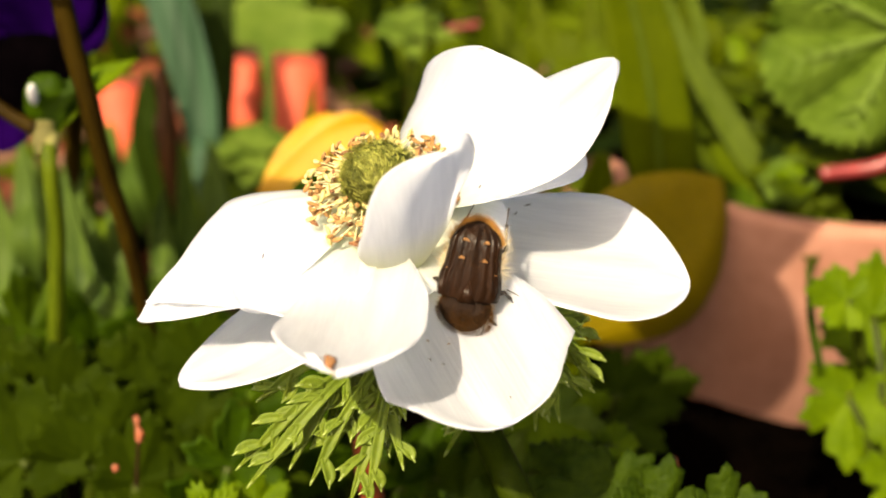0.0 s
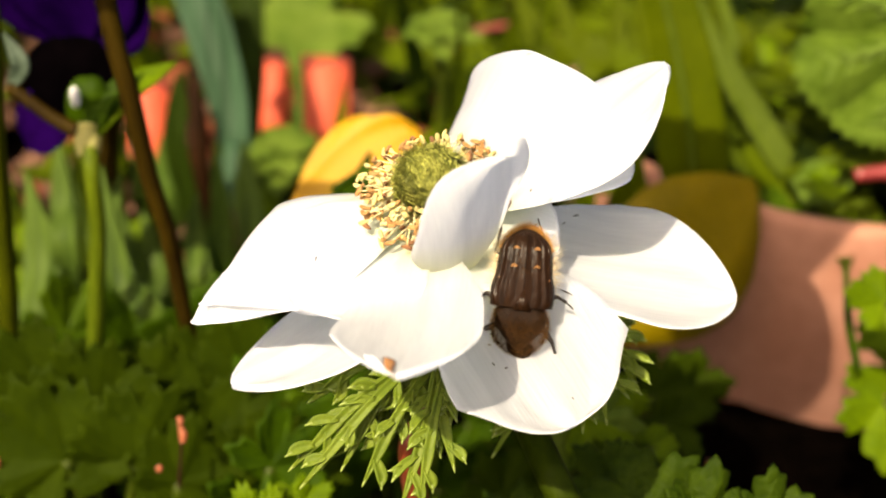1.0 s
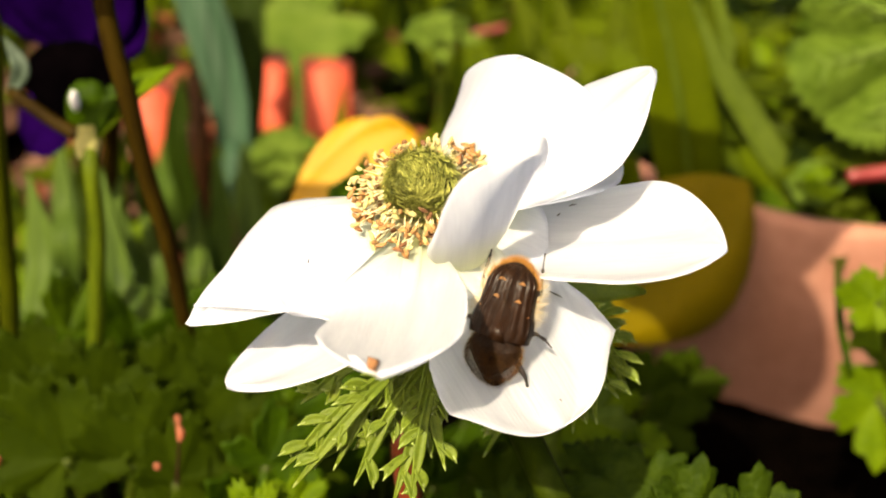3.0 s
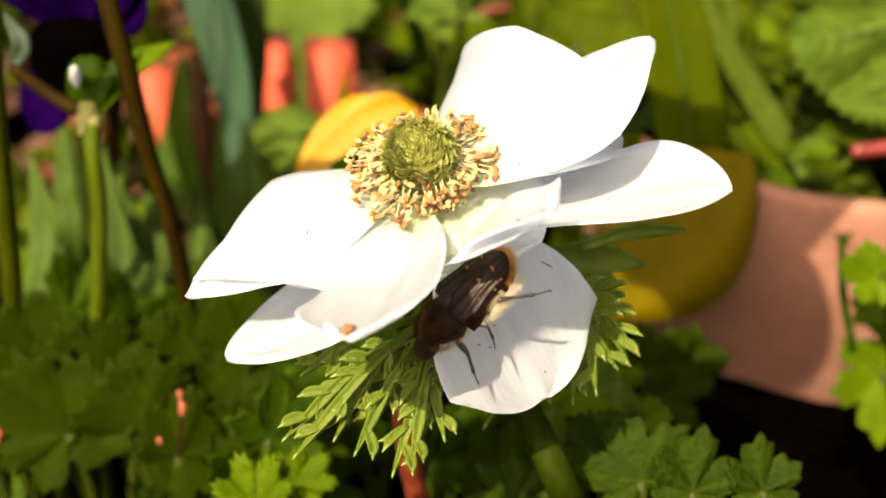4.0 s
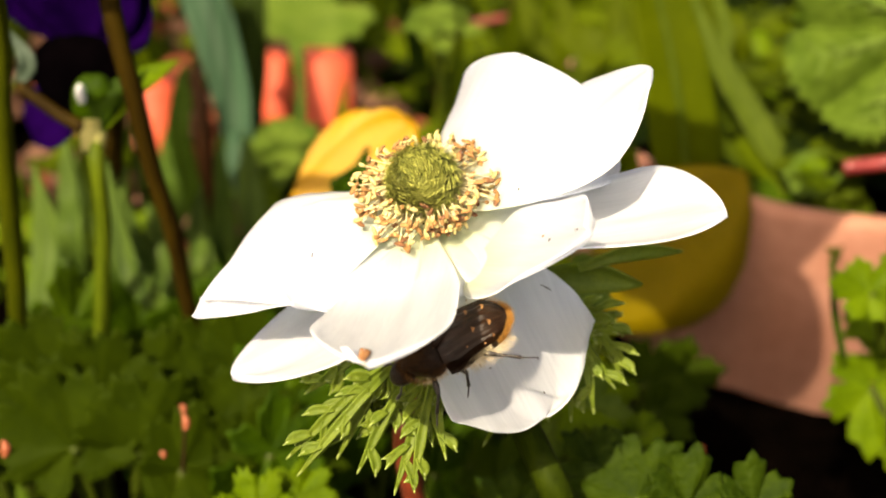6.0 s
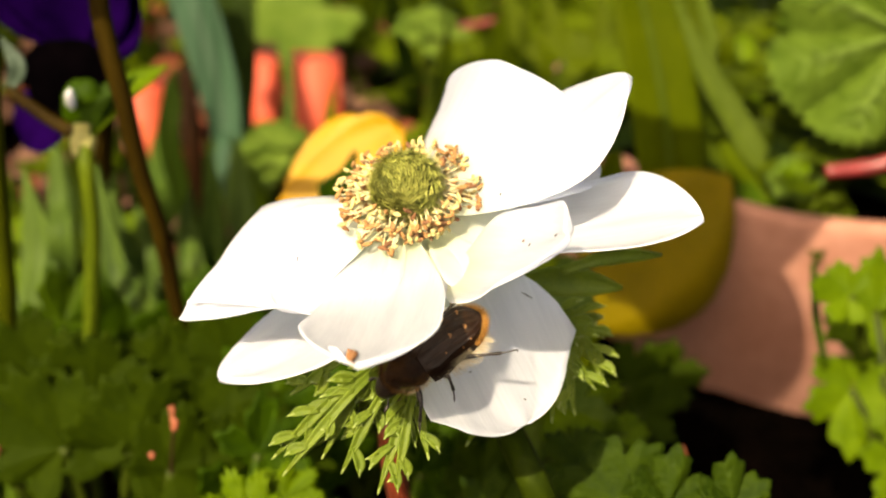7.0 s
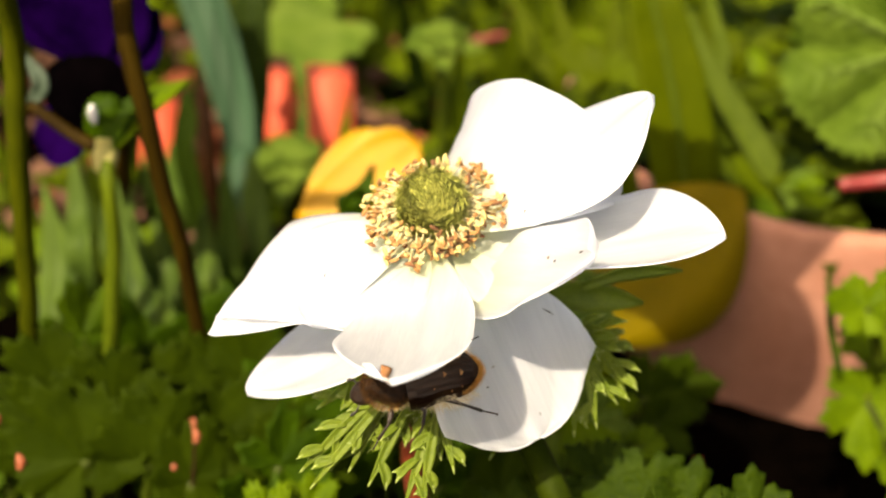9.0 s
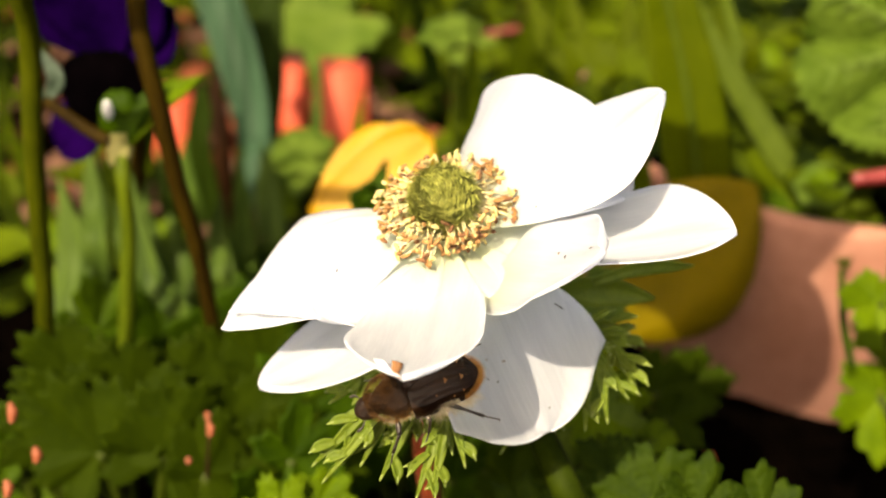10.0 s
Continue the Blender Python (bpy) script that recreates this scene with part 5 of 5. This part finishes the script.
lobed_leaf((0.0691, 0.1427, 0.0533), 0.011, (0.1, -0.5, 0.8), (-0.5, 0, 0.4), "leaf_light", "bright green leaf with sunlight in its colour", 5, 0.35, 2, 13)
yellowed = thing("yellowed_leaf", "broad yellowing leaf beside the pot", "leaf", at=(0.0278, 0.0780, 0.0322))
bm = bmesh.new()
oval(bm, 0.0385, 0.029, 0.06, 0.08, 20, axes((0, 0, 0), (0.2, -0.9, 0.3), (0.75, 0, 0.64)), 0.03, 14)
solid(part("blade", bm, "leaf_yellow", yellowed), 0.0004)
bm = bmesh.new()
tube(bm, [(0, 0, 0), (-0.009, 0.001, -0.007), (-0.02, 0.006, -yellowed.location.z - 0.001)], [0.0008, 0.0009, 0.0011], 10, 6)
part("leafstalk", bm, "stem", yellowed)
lobed_leaf((-0.0346, 0.2350, 0.0378), 0.0215, (0.0, -0.7, 0.7), (-0.6, 0, -0.3), "leaf_fresh", "bright yellow-green leaf in the sun", 5, 0.12, 2, 15)


def rosette(at, radius, count, seed):
    # a low plant of oval leaves round one heart
    rnd = random.Random(seed)
    ob = thing("rosette_plant", "low rosette of rounded fresh green leaves", "plant", "rosettes", at=at)
    for i in range(count):
        a, lift = i * 2.4, 0.1 + 0.75 * i / count
        tip = Vector((math.cos(a), math.sin(a), lift)).normalized()
        bm = bmesh.new()
        oval(bm, radius * (1 - 0.4 * i / count), radius * 0.55, 0.25, 0.3, 8, axes((0, 0, 0.0004 * i), (-0.5 * tip.x, -0.5 * tip.y - 0.3, 1), tip), 0.08, i)
        solid(part("leaf", bm, "leaf_fresh", ob), 0.0004)
    bm = bmesh.new()
    tube(bm, [(0, 0, 0.001), (0.0005, 0, -0.5 * at[2]), (0, 0, -at[2] - 0.002)], [0.0012, 0.0013, 0.0015], 8, 6)
    part("stem", bm, "stem", ob)


rosette((-0.0371, 0.1400, 0.0332), 0.0128, 14, 1)
rosette((-0.0016, 0.1700, 0.0513), 0.0105, 12, 2)
rosette((0.0763, 0.1526, 0.0479), 0.009, 11, 3)


def build_undergrowth():
    """Countless small leaves and blades between the plants."""
    rnd = random.Random(21)
    bm = bmesh.new()
    for i in range(4200):
        y = rnd.uniform(0.12, 0.75)
        x = rnd.uniform(-0.28, 0.3) * (0.45 + y) if i < 2600 else rnd.choice((-1, 1)) * rnd.uniform(0.28 * (0.45 + y), 0.5)
        if 0.02 < x < 0.14 and y < 0.2 or y < 0.24 and -0.42 < x / (y + 0.1) < -0.04 and y > 0.15:
            continue
        z = rnd.uniform(0.0, 0.04) * rnd.random() ** 0.5
        m = axes((x, y, z), (rnd.uniform(-0.6, 0.6), rnd.uniform(-0.9, 0.2), 1), (rnd.uniform(-1, 1), rnd.uniform(-1, 0.3), 0))
        if rnd.random() < 0.6:
            oval(bm, rnd.uniform(0.012, 0.03), rnd.uniform(0.006, 0.014), 0.3, 0.25, 5, m, 0.1, i)
        else:
            p = Vector((x, y, 0))
            q = p + Vector((rnd.uniform(-0.02, 0.02), rnd.uniform(-0.02, 0.01), rnd.uniform(0.02, 0.07)))
            ribbon(bm, [p, (p + q) / 2 + Vector((rnd.uniform(-0.005, 0.005), 0, 0)), q], rnd.uniform(0.003, 0.006), (0, -1, 0.3), 0.3, 6, 2)
    tagged(part("undergrowth", bm, "litter"), "low mixed green leaves covering the bed", "foliage", kind="stuff")


build_undergrowth()


def build_dead_leaves():
    rnd = random.Random(77)
    bm = bmesh.new()
    for i in range(700):
        y = rnd.uniform(0.1, 0.7)
        x = rnd.uniform(-0.28, 0.3) * (0.4 + y)
        if (x - 0.09) ** 2 + (y - 0.15) ** 2 < 0.075**2 or (x < -0.08 and y < 0.15):
            continue
        m = axes((x, y, rnd.uniform(0.001, 0.012)), (rnd.uniform(-0.5, 0.5), rnd.uniform(-0.9, 0.1), 1), (rnd.uniform(-1, 1), rnd.uniform(-1, 1), 0))
        oval(bm, rnd.uniform(0.008, 0.022), rnd.uniform(0.005, 0.01), 0.6, 0.4, 4, m, 0.3, i)
    tagged(part("dead_leaves", bm, "dead"), "reddish-brown dry leaves lying on the soil", "leaf litter", kind="stuff")


build_dead_leaves()


def build_chips():
    """Pinkish chips added between the iris leaves to stand for sunlit soil."""
    rnd = random.Random(19)
    bm = bmesh.new()
    for i in range(240):
        y = rnd.uniform(0.09, 0.30)
        x = -0.02 - (0.02 + 0.42 * y) * rnd.random() if i < 150 else rnd.uniform(-0.02, 0.1) * (0.5 + 3 * y)
        if (x - 0.09) ** 2 + (y - 0.15) ** 2 < 0.075**2 or x > -0.005:
            continue
        m = axes((x, y, rnd.uniform(0.004, 0.018)), (rnd.uniform(-0.5, 0.5), rnd.uniform(-0.9, 0.0), 1), (rnd.uniform(-1, 1), rnd.uniform(-1, 1), 0))
        bmesh.ops.create_cube(bm, size=1, matrix=m @ Matrix.Diagonal((rnd.uniform(0.004, 0.013), rnd.uniform(0.003, 0.007), rnd.uniform(0.001, 0.003), 1)))
    tagged(part("sunlit_soil_chips", bm, "chips", smooth=False), "pinkish-brown chips added to stand for sunlit soil", "bark chips", kind="stuff")


build_chips()


def build_dark_foliage():
    rnd = random.Random(5)
    for i in range(26):
        x, y = rnd.uniform(-0.072, -0.014), rnd.uniform(0.02, 0.075)
        z = 0.03 + 0.02 * rnd.random() - 0.2 * (y - 0.02)
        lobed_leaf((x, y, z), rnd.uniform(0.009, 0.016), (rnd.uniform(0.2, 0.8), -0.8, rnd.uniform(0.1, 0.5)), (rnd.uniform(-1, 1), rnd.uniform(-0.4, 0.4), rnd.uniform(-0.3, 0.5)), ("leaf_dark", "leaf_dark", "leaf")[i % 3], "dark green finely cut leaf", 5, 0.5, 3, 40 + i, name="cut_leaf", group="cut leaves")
    # these cut leaves carry their shade in the colour
    for at, r, tip in (((-0.0563, 0.0378, 0.0498), 0.0105, (-0.5, 0, 0.6)), ((-0.0490, 0.0359, 0.0468), 0.011, (0.3, 0, 0.8)), ((-0.0423, 0.0392, 0.0462), 0.01, (0.6, 0, 0.4)), ((-0.0354, 0.0418, 0.0468), 0.01, (0.4, 0, 0.8)), ((-0.0294, 0.0437, 0.0489), 0.0085, (0.3, 0, 0.7)), ((-0.0252, 0.0413, 0.0461), 0.009, (0.8, 0, 0.2)), ((-0.0508, 0.0272, 0.0453), 0.0125, (-0.3, 0, 0.7)), ((-0.0420, 0.0280, 0.0436), 0.0125, (0.4, 0, 0.6)), ((-0.0328, 0.0325, 0.0439), 0.0115, (0.7, 0, 0.3)), ((-0.0550, 0.0301, 0.0478), 0.011, (-0.6, 0, 0.2)), ((-0.0236, 0.0288, 0.0430), 0.0105, (0.8, 0, -0.2)), ((-0.0349, 0.0240, 0.0441), 0.01, (0.3, 0, 0.2))):
        lobed_leaf(at, r, (rnd.uniform(0.1, 0.4), -0.85, rnd.uniform(0.2, 0.4)), tip, "leaf_shade", "finely cut green leaf, shade put into its colour", 7, 0.25, 3, int(r * 1e5), name="cut_leaf", group="cut leaves", cup=0.05, wave=0.05, pleat=0.03)
    for i in range(16):
        x, y = rnd.uniform(-0.016, 0.026), rnd.uniform(0.03, 0.075)
        z = rnd.uniform(0.015, 0.045)
        lobed_leaf((x, y, z), rnd.uniform(0.006, 0.01), (rnd.uniform(0.2, 0.8), -0.8, rnd.uniform(0.1, 0.5)), (rnd.uniform(-1, 1), rnd.uniform(-0.4, 0.4), rnd.uniform(-0.3, 0.5)), "leaf_dark", "dark green finely cut leaf", 7, 0.6, 3, 90 + i, name="cut_leaf", group="cut leaves")


build_dark_foliage()


# ---- what moves ----
def motions():
    walk(anemone, [
        (0, pose(0.000000, 0.000000, 0.100000, 19, -3, 0)),
        (0.5, pose(0.000038, -0.000096, 0.099956, 19, -3, 0)),
        (1, pose(-0.000127, 0.000301, 0.099684, 19, -3, 0)),
        (1.5, pose(-0.000016, 0.000078, 0.099723, 19, -3, 0)),
        (2, pose(0.000021, 0.000082, 0.099792, 19, -3, 0)),
        (2.5, pose(0.000127, -0.000289, 0.100012, 19, -3, 0)),
        (4, pose(0.000030, -0.000200, 0.099641, 19, -3, 0)),
        (4.5, pose(0.000139, -0.000253, 0.099754, 19, -3, 0)),
        (5, pose(0.000055, -0.000225, 0.099770, 19, -3, 0)),
        (5.5, pose(0.000112, -0.000300, 0.099888, 19, -3, 0)),
        (7, pose(0.000031, -0.000294, 0.100049, 19, -3, 0)),
        (7.5, pose(0.000092, -0.000530, 0.100309, 19, -3, 0)),
        (8, pose(0.000035, -0.000401, 0.099987, 19, -3, 0)),
        (8.5, pose(0.000022, -0.000372, 0.100097, 19, -3, 0)),
        (9, pose(0.000019, 0.000055, 0.099615, 19, -3, 0)),
        (9.5, pose(0.000002, -0.000113, 0.099823, 19, -3, 0)),
        (10, pose(0.000034, -0.000157, 0.099815, 19, -3, 0)),
    ])
    for name, rows in PETAL_POSES.items():
        if len(rows) > 1:
            walk(PETALS[name], [(t, petal_pose(name, a, e, r)) for t, a, e, r in rows])
    walk(beetle, BEETLE_ROWS)
    # legs step while the beetle walks
    for (side, k), (leg, hip) in LEGS.items():
        rows = []
        for i in range(21):
            t = i * 0.5
            stride = 1.0 if t < 5.6 else 0.5
            swing = 11 * stride * math.sin(3.1 * t + 2.1 * k + 1.6 * side)
            lift = 7 * stride * math.cos(3.1 * t + 2.1 * k + 1.6 * side)
            fold = min(1, max(0, (t - 2.7) / 1.1)) * (1, 0.5, 0)[k]     # the fore legs tuck under once it crawls below the petal
            fold += (1 - min(1, max(0, (t - 2.7) / 1.1))) * (0, 0, 1)[k]     # the hind legs reach down behind it before
            rows.append((t, Matrix.Translation(hip) @ pose(0, 0, 0, side * (lift - 30 * fold), 0, side * (swing + 25 * fold))))
        walk(leg, rows)


motions()
